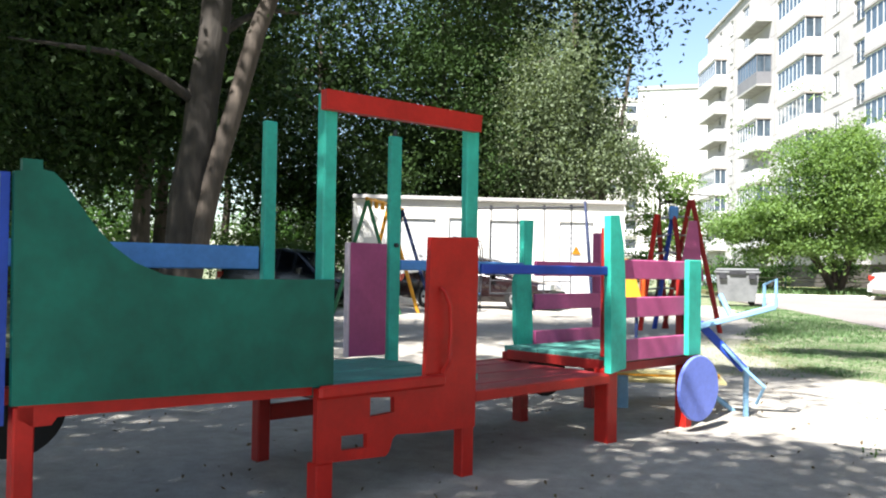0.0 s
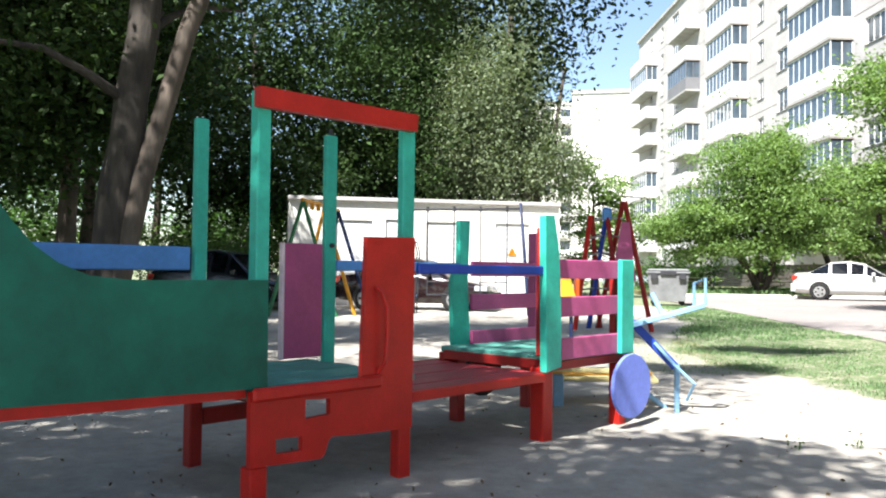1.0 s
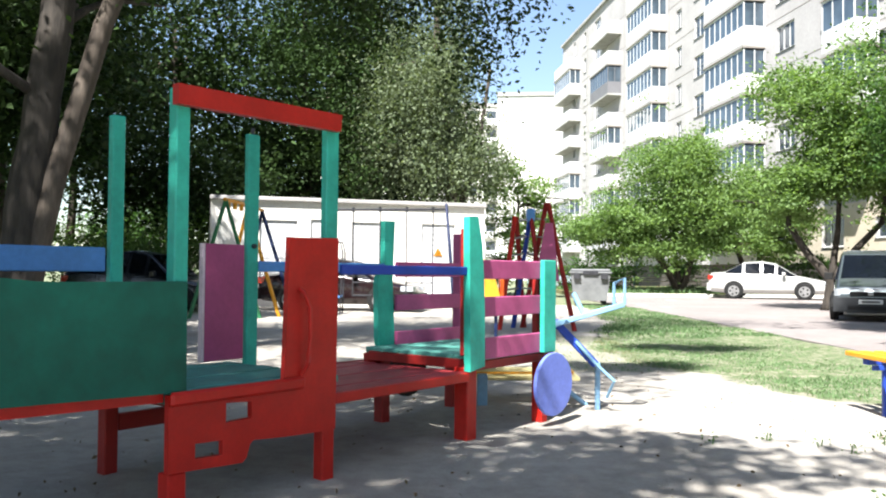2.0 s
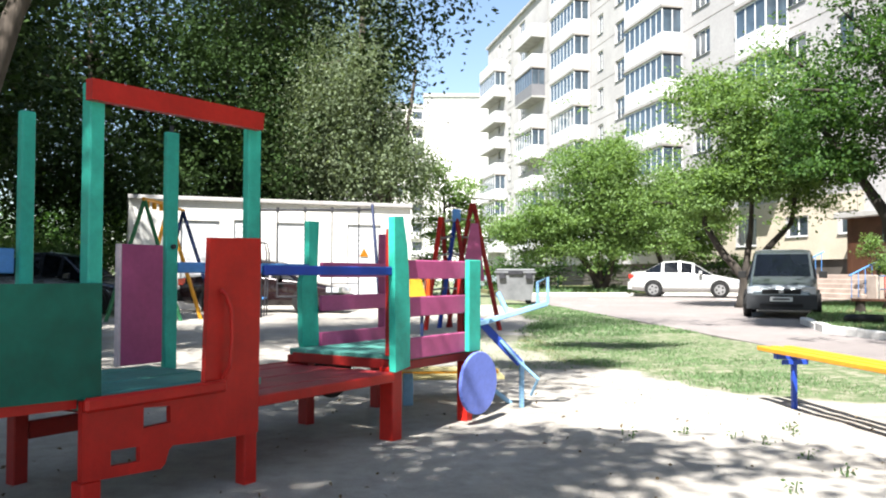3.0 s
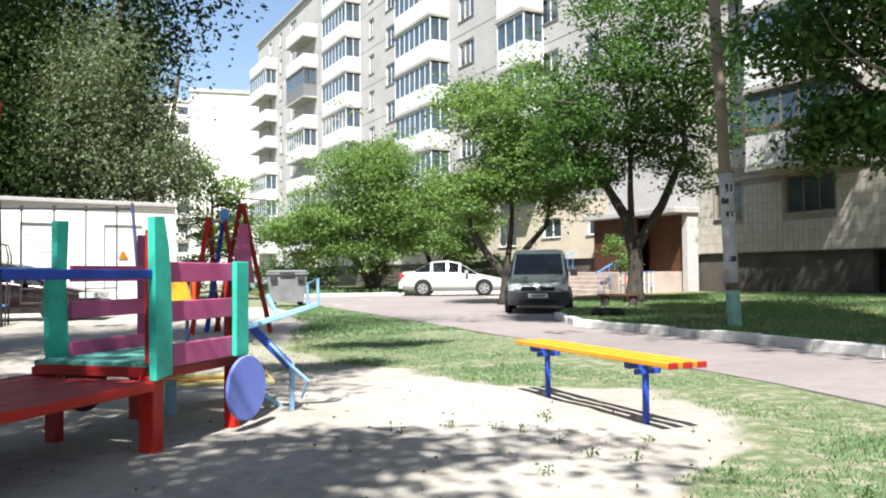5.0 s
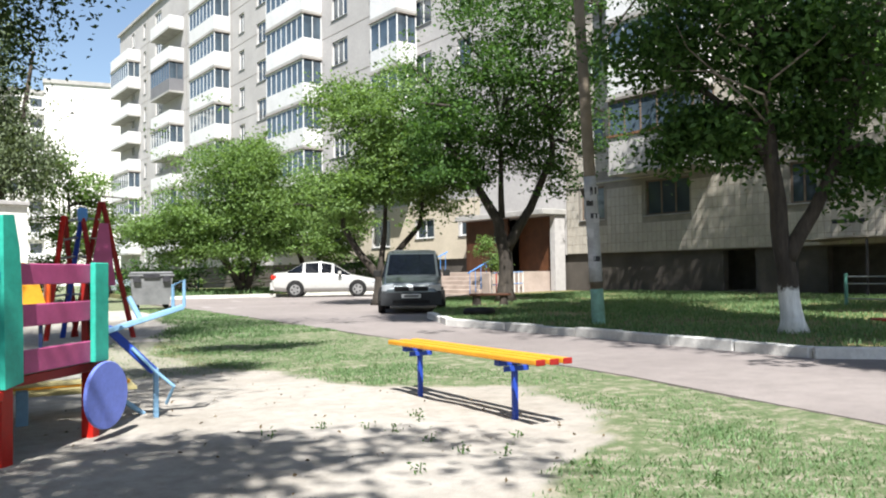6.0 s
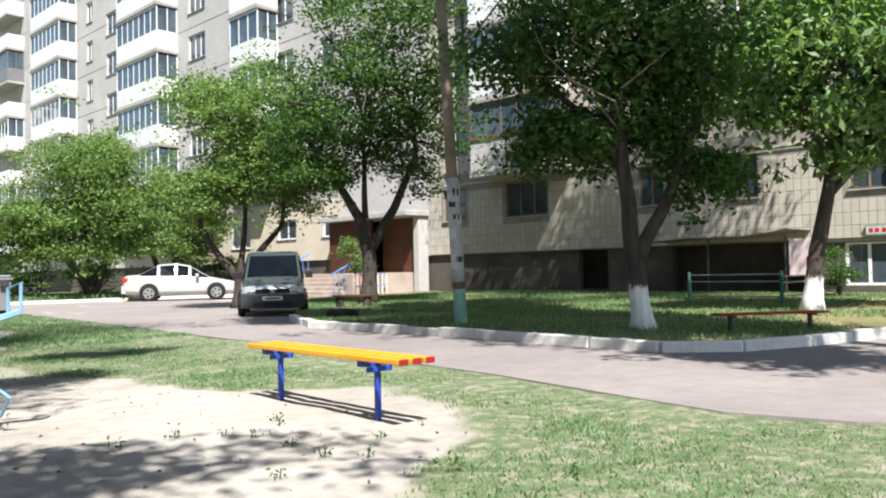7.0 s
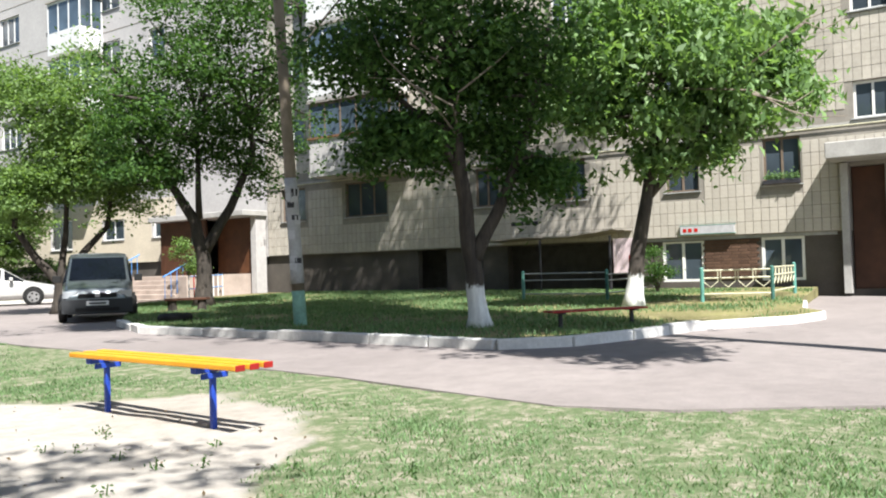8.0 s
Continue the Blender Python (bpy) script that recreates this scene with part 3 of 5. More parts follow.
p = part("front_panel", plate([(0, 0.5), (0, 1.37), (0.07, 1.37), (0.075, 1.17), (0.92, 1.17), (0.92, 0.5)], [], 0.03), BLUE, train, "dark blue engine front")
p.matrix_basis = Matrix.Translation((-2.195, 0, 0)) @ Matrix.Rotation(math.pi / 2, 4, "Z")
part("side_rail", bx((-2.19, 0.92, 1.04), (-0.70, 0.955, 1.165), B), BLUE_LIGHT, train, "sky-blue board along the engine's far side")
part("beam", plate([(-2.15, 0.515), (-2.15, 0.566), (-0.95, 0.533), (-0.95, 0.49), (-2.02, 0.512), (-2.04, 0.485), (-2.10, 0.485)], [], 0.05), RED, train)
# Far-side beam and braces have their shade put in as darker red.
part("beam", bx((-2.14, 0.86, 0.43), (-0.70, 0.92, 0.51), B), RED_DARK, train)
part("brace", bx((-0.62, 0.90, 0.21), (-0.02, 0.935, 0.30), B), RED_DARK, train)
part("brace", bx((-0.70, 0.08, 0.40), (-0.63, 0.88, 0.46), B), RED_DARK, train)
# Legs on the far side get the darker red, shade put into colour.
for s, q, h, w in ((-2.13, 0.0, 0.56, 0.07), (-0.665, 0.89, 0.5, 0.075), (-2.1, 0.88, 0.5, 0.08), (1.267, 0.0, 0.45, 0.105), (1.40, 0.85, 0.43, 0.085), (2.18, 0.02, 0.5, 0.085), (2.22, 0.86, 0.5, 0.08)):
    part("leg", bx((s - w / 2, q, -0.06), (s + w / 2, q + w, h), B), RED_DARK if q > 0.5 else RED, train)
part("leg", bx((-0.94, -0.03, -0.06), (-0.85, 0.05, 0.186), B), RED, train)
part("leg", bx((-0.025, 0.0, -0.06), (0.06, 0.07, 0.47), B), RED, train)
side = [(-0.943, 0.19), (-0.945, 0.52), (-0.31, 0.525), (-0.288, 1.216), (0.042, 1.224), (0.034, 0.243), (-0.05, 0.243), (-0.30, 0.252), (-0.49, 0.266), (-0.512, 0.25), (-0.532, 0.19), (-0.555, 0.172)]
hl = [[(-0.81, 0.232), (-0.664, 0.226), (-0.666, 0.292), (-0.81, 0.298)], [(-0.65, 0.367), (-0.505, 0.373), (-0.507, 0.446), (-0.65, 0.456)]]
p = part("door_panel", plate(side, hl, 0.03), RED, train, "red cab side with a tall door board and two cut-outs")
p.location = (0, -0.032, 0)
part("sill_board", bx((-0.95, -0.068, 0.475), (-0.20, -0.033, 0.535), 0.012), RED, train)
part("handle", tb([(-0.225, -0.035, 0.965), (-0.215, -0.06, 0.945), (-0.19, -0.075, 0.87), (-0.185, -0.075, 0.72), (-0.195, -0.07, 0.60), (-0.21, -0.04, 0.54)], 0.011), RED, train)
for k in range(6):
    part("deck_board", bx((-0.93, 0.0 + 0.155 * k, 0.475), (0.085, 0.15 + 0.155 * k, 0.512 + 0.003 * (k % 2)), 0.004), DECK_GREEN, train, "worn teal deck board")
part("post", bx((-0.908, 0.0, 0.515), (-0.838, 0.062, 1.85), B), GREEN, train)
part("post", bx((-0.018, 0.0, 0.515), (0.07, 0.045, 1.80), B), GREEN, train)
part("post", bx((-0.685, 0.90, 0.515), (-0.612, 0.945, 1.86), B), GREEN, train)
part("post", bx((0.195, 0.90, 0.44), (0.282, 0.94, 1.88), B), GREEN, train)
part("bolt", tb([(0.238, 0.92, 1.88), (0.238, 0.92, 1.92)], 0.012), DARKMETAL, train)
part("bolt", tb([(0.238, 0.90, 1.2), (0.238, 0.88, 1.2)], 0.014), DARKMETAL, train)
p = part("lintel", plate([(-0.932, 1.763), (-0.932, 1.851), (0.044, 1.864), (0.036, 1.776)], [], 0.045), RED, train, "red board across the cab posts")
p.location = (0, -0.046, 0)
part("back_panel", bx((-0.105, 0.90, 0.525), (0.175, 0.93, 1.207), 0.004), PINK, train, "mauve-pink upright board with a pale edge")
part("edge_strip", bx((-0.122, 0.898, 0.525), (-0.106, 0.932, 1.207)), PINK_PALE, train)
for k in range(6):
    part("platform_board", bx((0.085, 0.155 * k, 0.39), (1.22, 0.15 + 0.155 * k, 0.424 + 0.003 * (k % 2)), 0.004), DECK_RED, train, "worn red platform board")
part("beam", bx((0.04, -0.03, 0.368), (1.20, -0.001, 0.424), B), RED, train)
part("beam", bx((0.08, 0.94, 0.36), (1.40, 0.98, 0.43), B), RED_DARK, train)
part("side_rail", bx((0.075, -0.03, 1.035), (1.17, -0.003, 1.088), B), BLUE, train, "dark blue rail between cab and wagon")
part("side_rail", bx((0.287, 0.90, 1.045), (1.44, 0.94, 1.11), B), BLUE_LIGHT, train)
# wagon
for k in range(6):
    part("deck_board", bx((1.26, 0.155 * k, 0.485), (2.26, 0.15 + 0.155 * k, 0.522 + 0.003 * (k % 2)), 0.004), DECK_GREEN, train, "worn teal deck board")
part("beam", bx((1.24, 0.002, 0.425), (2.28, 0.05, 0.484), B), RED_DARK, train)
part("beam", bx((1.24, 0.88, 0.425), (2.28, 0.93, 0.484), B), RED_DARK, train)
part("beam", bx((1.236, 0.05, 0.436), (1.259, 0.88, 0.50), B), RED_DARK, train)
p = part("post", plate([(1.178, 0.432), (1.158, 1.402), (1.25, 1.408), (1.262, 1.36), (1.298, 1.22), (1.318, 1.0), (1.328, 0.80), (1.333, 0.455)], [], 0.05), GREEN, train, "teal tapered board")
p.location = (0, -0.052, 0)
part("post", bx((1.19, 0.001, 0.525), (1.24, 0.045, 1.33), B), RED_DARK, train)
p = part("post", plate([(1.395, 0.437), (1.365, 0.57), (1.352, 0.97), (1.375, 1.06), (1.425, 1.07), (1.425, 1.418), (1.53, 1.42), (1.51, 0.97), (1.549, 0.435)], [], 0.045), GREEN, train, "teal tapered board")
p.location = (0, 0.90, 0)
part("post", bx((2.055, -0.05, 0.488), (2.22, -0.012, 1.145), B), GREEN, train)
part("post", bx((2.08, 0.02, 0.525), (2.16, 0.07, 1.12), B), RED_DARK, train)
part("post", bx((2.30, 0.88, 0.525), (2.42, 0.96, 1.36), B), PINK, train)
for z0, z1 in ((1.01, 1.135), (0.765, 0.895), (0.49, 0.63)):
    part("slat", bx((1.33 if z0 > 0.6 else 1.39, -0.012, z0), (2.12, 0.018, z1), B), PINK, train)
    part("slat", bx((1.53, 0.87, z0 + 0.005), (2.36, 0.90, z1 - 0.01), B), PINK, train)
w = part("wheel", disc((0, 0, 0), 0.222, 0.028, 36), VIOLET, train, "flat lilac-blue wooden wheel")
w.matrix_basis = Matrix.Translation((2.10, -0.10, 0.27)) @ Matrix.Rotation(radians(-4), 4, "Z")
part("wheel", disc((1.75, 0.95, 0.32), 0.2, 0.03), BLACK, train, "black wooden wheel")
part("wheel", disc((-1.90, 0.98, 0.40), 0.23, 0.03), BLACK, train, "black wooden wheel")

# ---- bench ----
bench = thing("bench", Matrix.Translation((3.36, 5.5, 0)) @ Matrix.Rotation(radians(1.5), 4, "Z"), "yellow plank bench with red ends on blue steel legs", "bench")
for k, x in enumerate((-0.15, -0.035, 0.08)):
    pl = part("plank", bx((x, -1.06, 0.425), (x + 0.07, 1.06, 0.462), 0.006), YELLOW, bench)
    part("end_band", bx((x - 0.002, -1.073, 0.423), (x + 0.072, -1.061, 0.464), 0.003), RED_DARK, pl, "red painted plank end")
for y in (0.80, -0.58):
    lg = part("leg", bx((0.005, y - 0.02, -0.08), (0.045, y + 0.02, 0.38), 0.006), BLUE, bench)
    part("crossbar", bx((-0.13, y - 0.035, 0.38), (0.14, y + 0.035, 0.423), 0.004), BLUE, lg)
    part("bracket", bx((-0.10, y - 0.05, 0.34), (0.12, y - 0.036, 0.379), 0.003), BLUE, lg)


# ---- trees ----
def leaf_mesh(name, centers, size, rng, droop=0.0, slim=0.55, material=None, parent=None):
    """Many small folded leaves as one mesh."""
    n = len(centers)
    L = size * rng.uniform(0.6, 1.35, (n, 1))
    d = rng.normal(size=(n, 3))
    d[:, 2] = d[:, 2] * 0.7 - droop
    d /= np.linalg.norm(d, axis=1, keepdims=True)
    up = rng.normal(size=(n, 3)) * 0.8 + np.array([0, 0, 1.0])
    w = np.cross(d, up)
    w /= np.linalg.norm(w, axis=1, keepdims=True) + 1e-9
    nn = np.cross(w, d)
    v = np.empty((n, 4, 3), np.float32)
    v[:, 0] = centers - d * L * 0.5
    v[:, 1] = centers + w * L * slim * 0.5 + nn * L * 0.12
    v[:, 2] = centers + d * L * 0.5
    v[:, 3] = centers - w * L * slim * 0.5 + nn * L * 0.12
    me = bpy.data.meshes.new(name)
    me.vertices.add(n * 4)
    me.vertices.foreach_set("co", v.ravel())
    me.loops.add(n * 4)
    me.loops.foreach_set("vertex_index", np.arange(n * 4, dtype=np.int32))
    me.polygons.add(n)
    me.polygons.foreach_set("loop_start", np.arange(0, n * 4, 4, dtype=np.int32))
    me.update(calc_edges=True)
    me.materials.append(material)
    ob = new(name, me)
    ob.parent = parent
    return ob


def crown_points(rng, blobs, n, clump, hang=0.0):
    """Leaf places in clumps, gathered into lobes over ellipsoids, with gaps between the lobes."""
    out, tips = [], []
    total = sum(b[2] for b in blobs)
    for c, r, wt in blobs:
        c, r = np.array(c, float), np.array(r, float)
        big = float(np.mean(r))
        nl = int(9 + 5 * big) if big > 0.9 else 4
        u = rng.normal(size=(nl, 3))
        u /= np.linalg.norm(u, axis=1, keepdims=True)
        lc = c + u * r * rng.uniform(0.35, 0.95, (nl, 1))
        lr = rng.uniform(0.2, 0.42, nl)
        m = max(4, int(n * wt / total / clump))
        which = rng.choice(nl, m, p=lr ** 2 / np.sum(lr ** 2))
        v = rng.normal(size=(m, 3))
        v /= np.linalg.norm(v, axis=1, keepdims=True)
        cc = lc[which] + v * r * (lr[which] * rng.uniform(0.3, 1.05, m) ** 0.5)[:, None] * np.array([1.15, 1.15, 0.85])
        stray = rng.random(m) < 0.1
        cc[stray] = c + (rng.normal(size=(stray.sum(), 3)) * 0.52) * r
        tips.append(cc)
        sc = 0.13 * big ** 0.6
        k = np.repeat(cc, clump, axis=0)
        g = rng.normal(size=k.shape) * sc * np.array([1.35, 1.35, 0.5])
        if hang:
            g[:, 2] -= np.abs(rng.normal(size=len(g))) * hang
        out.append(k + g)
    return np.concatenate(out), np.concatenate(tips)


def tree(name, label, base, stems, blobs, leaf, n, size, bark, seed, clump=26, droop=0.2, hang=0.0, limbs=26, twig=0.03, slim=0.55, reach=99.0):
    """A tree: tapered stems, limbs out to the clumps, and a crown of small leaves."""
    rng = np.random.default_rng(seed)
    base = Vector(base)
    e = thing(name, Matrix.Translation(base), label, "tree")
    pts, tips = crown_points(rng, blobs, n, clump, hang)
    bm = bmesh.new()
    nodes = []
    for path, r0, r1 in stems:
        P = [Vector(p) - base for p in path]
        fine = []
        for a, b in zip(P, P[1:]):
            for k in range(4):
                q = a.lerp(b, k / 4)
                fine.append(q + 0.22 * r0 * Vector((noise.noise(q * 1.7 + Vector((seed, 0, 0))), noise.noise(q * 1.7 + Vector((0, seed, 9))), 0)))
        fine.append(P[-1])
        m = len(fine) - 1
        rad = [r0 + (r1 - r0) * k / m for k in range(m + 1)]
        if path[0][2] < 0.4:
            rad[0] *= 1.5
            rad[1] *= 1.12
        tube(bm, fine, rad, 12)
        nodes += [(q, rr) for q, rr in zip(fine[m // 2:], rad[m // 2:])]
    part("trunk", bm, bark, e, smooth=True)
    bm = bmesh.new()
    pick = rng.permutation(len(tips))[:limbs]
    for k in pick:
        t = Vector(tips[k]) - base
        q, rr = min(nodes, key=lambda o: (o[0] - t).length + 0.8 * max(0, o[0].z - t.z))
        if (t - q).length > reach:
            continue
        mid = q.lerp(t, 0.5) + Vector((rng.normal() * 0.12, rng.normal() * 0.12, 0.12)) * (t - q).length
        tube(bm, [q, q.lerp(mid, 0.5) + Vector((0, 0, 0.04)), mid, mid.lerp(t, 0.55), t], [min(rr * 0.5, 0.065), min(rr * 0.42, 0.05), twig * 1.2, twig * 0.8, 0.008], 6)
    tagged(part("branchwork", bm, bark, e, smooth=True), kind="stuff")
    leaf_mesh("crown", pts - np.array(base), size, rng, droop, slim, leaf, e)
    return e


# The three highest lobes are unseen, added to throw shade on sand and grass.
poplar = tree("poplar_tree", "big leaning poplar with rough grey bark and a crown darkened for shade", (-4.7, 8.87, -0.05),
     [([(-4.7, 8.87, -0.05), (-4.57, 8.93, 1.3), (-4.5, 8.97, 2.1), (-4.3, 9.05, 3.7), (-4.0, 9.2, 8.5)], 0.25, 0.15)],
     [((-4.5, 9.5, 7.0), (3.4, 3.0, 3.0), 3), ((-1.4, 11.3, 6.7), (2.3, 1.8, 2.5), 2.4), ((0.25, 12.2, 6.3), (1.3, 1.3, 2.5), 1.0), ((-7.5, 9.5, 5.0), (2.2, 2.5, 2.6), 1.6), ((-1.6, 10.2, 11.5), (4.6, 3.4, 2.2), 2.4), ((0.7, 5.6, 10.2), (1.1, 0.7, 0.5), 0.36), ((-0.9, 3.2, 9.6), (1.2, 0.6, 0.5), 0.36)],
     LEAF_SHADED, 100000, 0.095, BARK_DARK, 11, hang=0.35, limbs=46, reach=2.2)
tree("poplar_tree", "tall poplar whose crown shades the play train", (-4.6, -3.2, -0.02),
     [([(-4.6, -3.2, -0.02), (-4.4, -3.0, 2.5), (-3.4, -2.0, 5.5), (-2.6, -0.8, 8.2)], 0.3, 0.1)],
     [((-3.5, -0.8, 7.4), (2.5, 2.2, 1.5), 1.6), ((-1.0, -0.6, 7.4), (1.4, 1.1, 0.8), 0.2), ((-6.0, 1.0, 7.4), (3.4, 3.0, 2.0), 2.6), ((-4.2, 2.2, 9.5), (2.6, 2.2, 1.4), 1.4)],
     LEAF_SHADED, 42000, 0.14, BARK, 12, limbs=20, clump=60)
# Out of view; its lobes above z 12 are added to shade lawn and van.
tree("poplar_tree", "tall tree beside the road, throwing dappled shade on the asphalt", (8.2, -2.6, 0.02),
     [([(8.2, -2.6, 0.02), (8.1, -2.5, 2.5), (7.9, -2.0, 6.0), (8.0, -0.5, 9.5), (8.2, 1.0, 12.5)], 0.26, 0.08)],
     [((6.2, 0.3, 7.4), (1.3, 1.2, 0.8), 0.45), ((6.6, 0.2, 12.2), (2.3, 2.1, 1.7), 2.4), ((7.4, 4.6, 13.6), (2.0, 2.2, 1.2), 1.7), ((9.4, 7.6, 14.0), (2.0, 2.3, 1.2), 1.6), ((5.9, 4.3, 12.2), (1.8, 1.8, 1.0), 1.3), ((5.7, 8.4, 13.0), (2.0, 2.2, 1.0), 1.6)], LEAF_MID, 98000, 0.2, BARK, 13, limbs=34)
pb = poplar.location
part("stem", tb([Vector(p) - pb for p in ((-4.55, 8.78, -0.06), (-4.49, 8.82, 0.5), (-4.37, 8.92, 1.3), (-4.23, 9.0, 2.1), (-4.04, 9.1, 2.9), (-3.83, 9.2, 3.8), (-3.4, 9.6, 5.4), (-2.4, 10.3, 7.0))], [0.17, 0.14, 0.125, 0.115, 0.11, 0.105, 0.09, 0.05], 12), BARK_PALE, poplar, "paler leaning second stem", True)
k = 20
# Leaf colour holds the shade; the leftmost trees are unseen, added to cast more.
for x, y, h, r, leaf, nn in ((-8.9, 15.5, 13.5, 2.6, LEAF_SHADED, 24000), (-14.0, 15.5, 16, 3.8, LEAF_SHADED, 30000), (-12.0, 22, 15, 3.6, LEAF_SHADED, 26000), (-17.5, 23, 12, 4.5, LEAF_SHADED, 22000), (-9.5, 29, 12, 3.6, LEAF_SHADED, 22000), (-5.6, 33, 14, 3.6, LEAF_SHADED, 26000), (-15, 33, 14, 5, LEAF_SHADED, 12000), (-22, 18, 12, 5, LEAF_SHADED, 16000), (-15, 9, 18, 4.4, LEAF_SHADED, 30000), (-11, 3.5, 18, 4.6, LEAF_SHADED, 34000), (-9.0, -4.0, 12, 4.2, LEAF_SHADED, 16000), (-2.2, 36, 15, 3.4, LEAF_SHADED, 26000), (-7, 41, 16, 5, LEAF_SHADED, 20000)):
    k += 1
    tree("poplar_tree", "leafy poplar round the playground, its leaves darkened for shade", (x, y, -0.04), [([(x, y, -0.04), (x + 0.2, y, h * 0.3), (x - 0.1, y + 0.2, h * 0.8)], 0.22, 0.07)],
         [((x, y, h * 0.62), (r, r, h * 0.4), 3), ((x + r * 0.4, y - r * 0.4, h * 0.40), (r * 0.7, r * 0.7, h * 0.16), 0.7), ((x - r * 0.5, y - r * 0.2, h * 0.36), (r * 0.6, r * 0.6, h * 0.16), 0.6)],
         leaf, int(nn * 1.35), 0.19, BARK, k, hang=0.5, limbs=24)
tree("silver_poplar", "tall silvery poplar with hanging boughs behind the hut", (0.6, 32.0, -0.04), [([(0.6, 32, -0.04), (0.4, 32, 4), (-0.2, 32.2, 9), (-0.4, 32, 13)], 0.3, 0.08), ([(0.5, 32, 3), (1.4, 32, 6), (1.8, 32, 9)], 0.15, 0.05)],
     [((-0.6, 32, 8.6), (2.4, 2.2, 4.2), 3), ((0.9, 31.6, 6.0), (1.5, 1.5, 2.4), 1.2), ((-2.4, 31.8, 6.3), (1.6, 1.5, 2.6), 1.2)], LEAF_SILVER, 56000, 0.13, BARK, 31, hang=0.9, droop=0.9, limbs=30)
tree("young_tree", "bright green young tree beside the hut", (3.3, 36, -0.04), [([(3.3, 36, -0.04), (3.35, 36, 2.0), (3.3, 36, 4.5)], 0.12, 0.04)],
     [((3.3, 36, 4.3), (1.7, 1.7, 2.2), 2), ((3.9, 36, 2.6), (1.5, 1.4, 1.4), 1)], LEAF_APPLE, 9000, 0.15, BARK, 32)
tree("apple_tree", "spreading apple tree with several bent stems", (11.2, 39.0, 0.1), [([(11.2, 39, 0.1), (10.8, 39, 1.0), (9.9, 38.8, 2.2), (9.0, 38.6, 3.4)], 0.2, 0.08), ([(11.25, 39, 0.1), (11.6, 39, 1.2), (12.0, 39, 2.4), (12.2, 38.8, 4.0)], 0.2, 0.08), ([(11.2, 39, 0.5), (11.1, 39.2, 2.0), (10.9, 39.2, 4.5)], 0.15, 0.06)],
     [((10.4, 38.6, 4.8), (3.2, 2.8, 2.9), 3), ((8.0, 38.6, 3.2), (2.2, 2.0, 1.9), 1.5), ((10.2, 37.9, 2.6), (2.2, 1.2, 1.2), 0.8), ((13.0, 38.8, 4.2), (2.4, 2.2, 2.2), 1.6), ((11.6, 38.6, 6.3), (1.3, 1.3, 1.5), 0.6)], LEAF_APPLE, 66000, 0.15, BARK_DARK, 33, limbs=40)
tree("apple_tree", "spreading apple tree with several bent stems", (14.8, 40.0, 0.1), [([(14.8, 40, 0.1), (14.6, 40, 1.4), (14.0, 39.8, 3.0)], 0.2, 0.08), ([(14.8, 40, 0.3), (15.4, 40, 1.8), (15.8, 40, 3.4)], 0.15, 0.06)],
     [((14.8, 39.8, 4.2), (2.8, 2.4, 2.4), 3), ((16.4, 39.6, 3.4), (1.8, 1.8, 1.6), 1)], LEAF_APPLE, 36000, 0.15, BARK_DARK, 34)
tree("plum_tree", "round-crowned tree forking low, beside the grey van", (11.45, 24.45, 0.0), [([(11.45, 24.45, 0), (11.5, 24.4, 0.9), (10.9, 24.6, 1.7), (10.4, 24.8, 2.6), (10.6, 24.8, 4.0)], 0.17, 0.06), ([(11.5, 24.4, 0.85), (12.1, 24.2, 1.8), (12.8, 24.0, 2.6), (13.0, 24, 4)], 0.13, 0.05), ([(11.5, 24.4, 0.9), (11.7, 24.4, 2.4), (11.8, 24.3, 5.0)], 0.12, 0.04)],
     [((11.7, 24.3, 5.6), (2.2, 2.1, 2.5), 3), ((10.6, 24.6, 3.6), (1.3, 1.4, 1.3), 1), ((13.2, 23.8, 4.2), (1.5, 1.5, 1.8), 1.2)], LEAF_APPLE, 40000, 0.125, BARK_DARK, 35, limbs=36)
# The lobe at x 17.2 and its stem are added to shade the wall.
tree("plum_tree", "dark fruit tree with a whitewashed foot beside the entrance steps", (13.4, 19.9, 0.15), [([(13.4, 19.9, 0.15), (13.42, 19.9, 1.5), (13.25, 20.0, 2.5), (12.7, 20.3, 3.55), (11.95, 20.8, 5.0)], 0.24, 0.07), ([(13.45, 19.9, 1.7), (14.05, 19.5, 2.9), (14.55, 19.1, 4.4), (14.5, 19.1, 5.6)], 0.16, 0.05), ([(14.5, 19.1, 5.5), (15.8, 18.3, 7.6), (17.2, 17.4, 9.7)], 0.05, 0.025), ([(13.3, 19.9, 2.6), (13.3, 19.9, 5.4)], 0.1, 0.04)],
     [((13.2, 20.0, 5.9), (2.6, 2.4, 2.4), 3), ((13.0, 17.0, 6.6), (1.9, 1.9, 1.9), 1.6), ((13.2, 19.4, 8.6), (2.4, 2.2, 1.4), 1.0), ((11.8, 20.4, 4.4), (1.5, 1.5, 1.3), 0.9), ((15.0, 19.2, 4.8), (1.7, 1.6, 1.6), 1.0), ((17.2, 17.4, 9.8), (2.1, 2.1, 1.2), 1.3)], LEAF_MID, 38000, 0.125, BARK_DARK, 36, limbs=80, twig=0.045, reach=3.2)
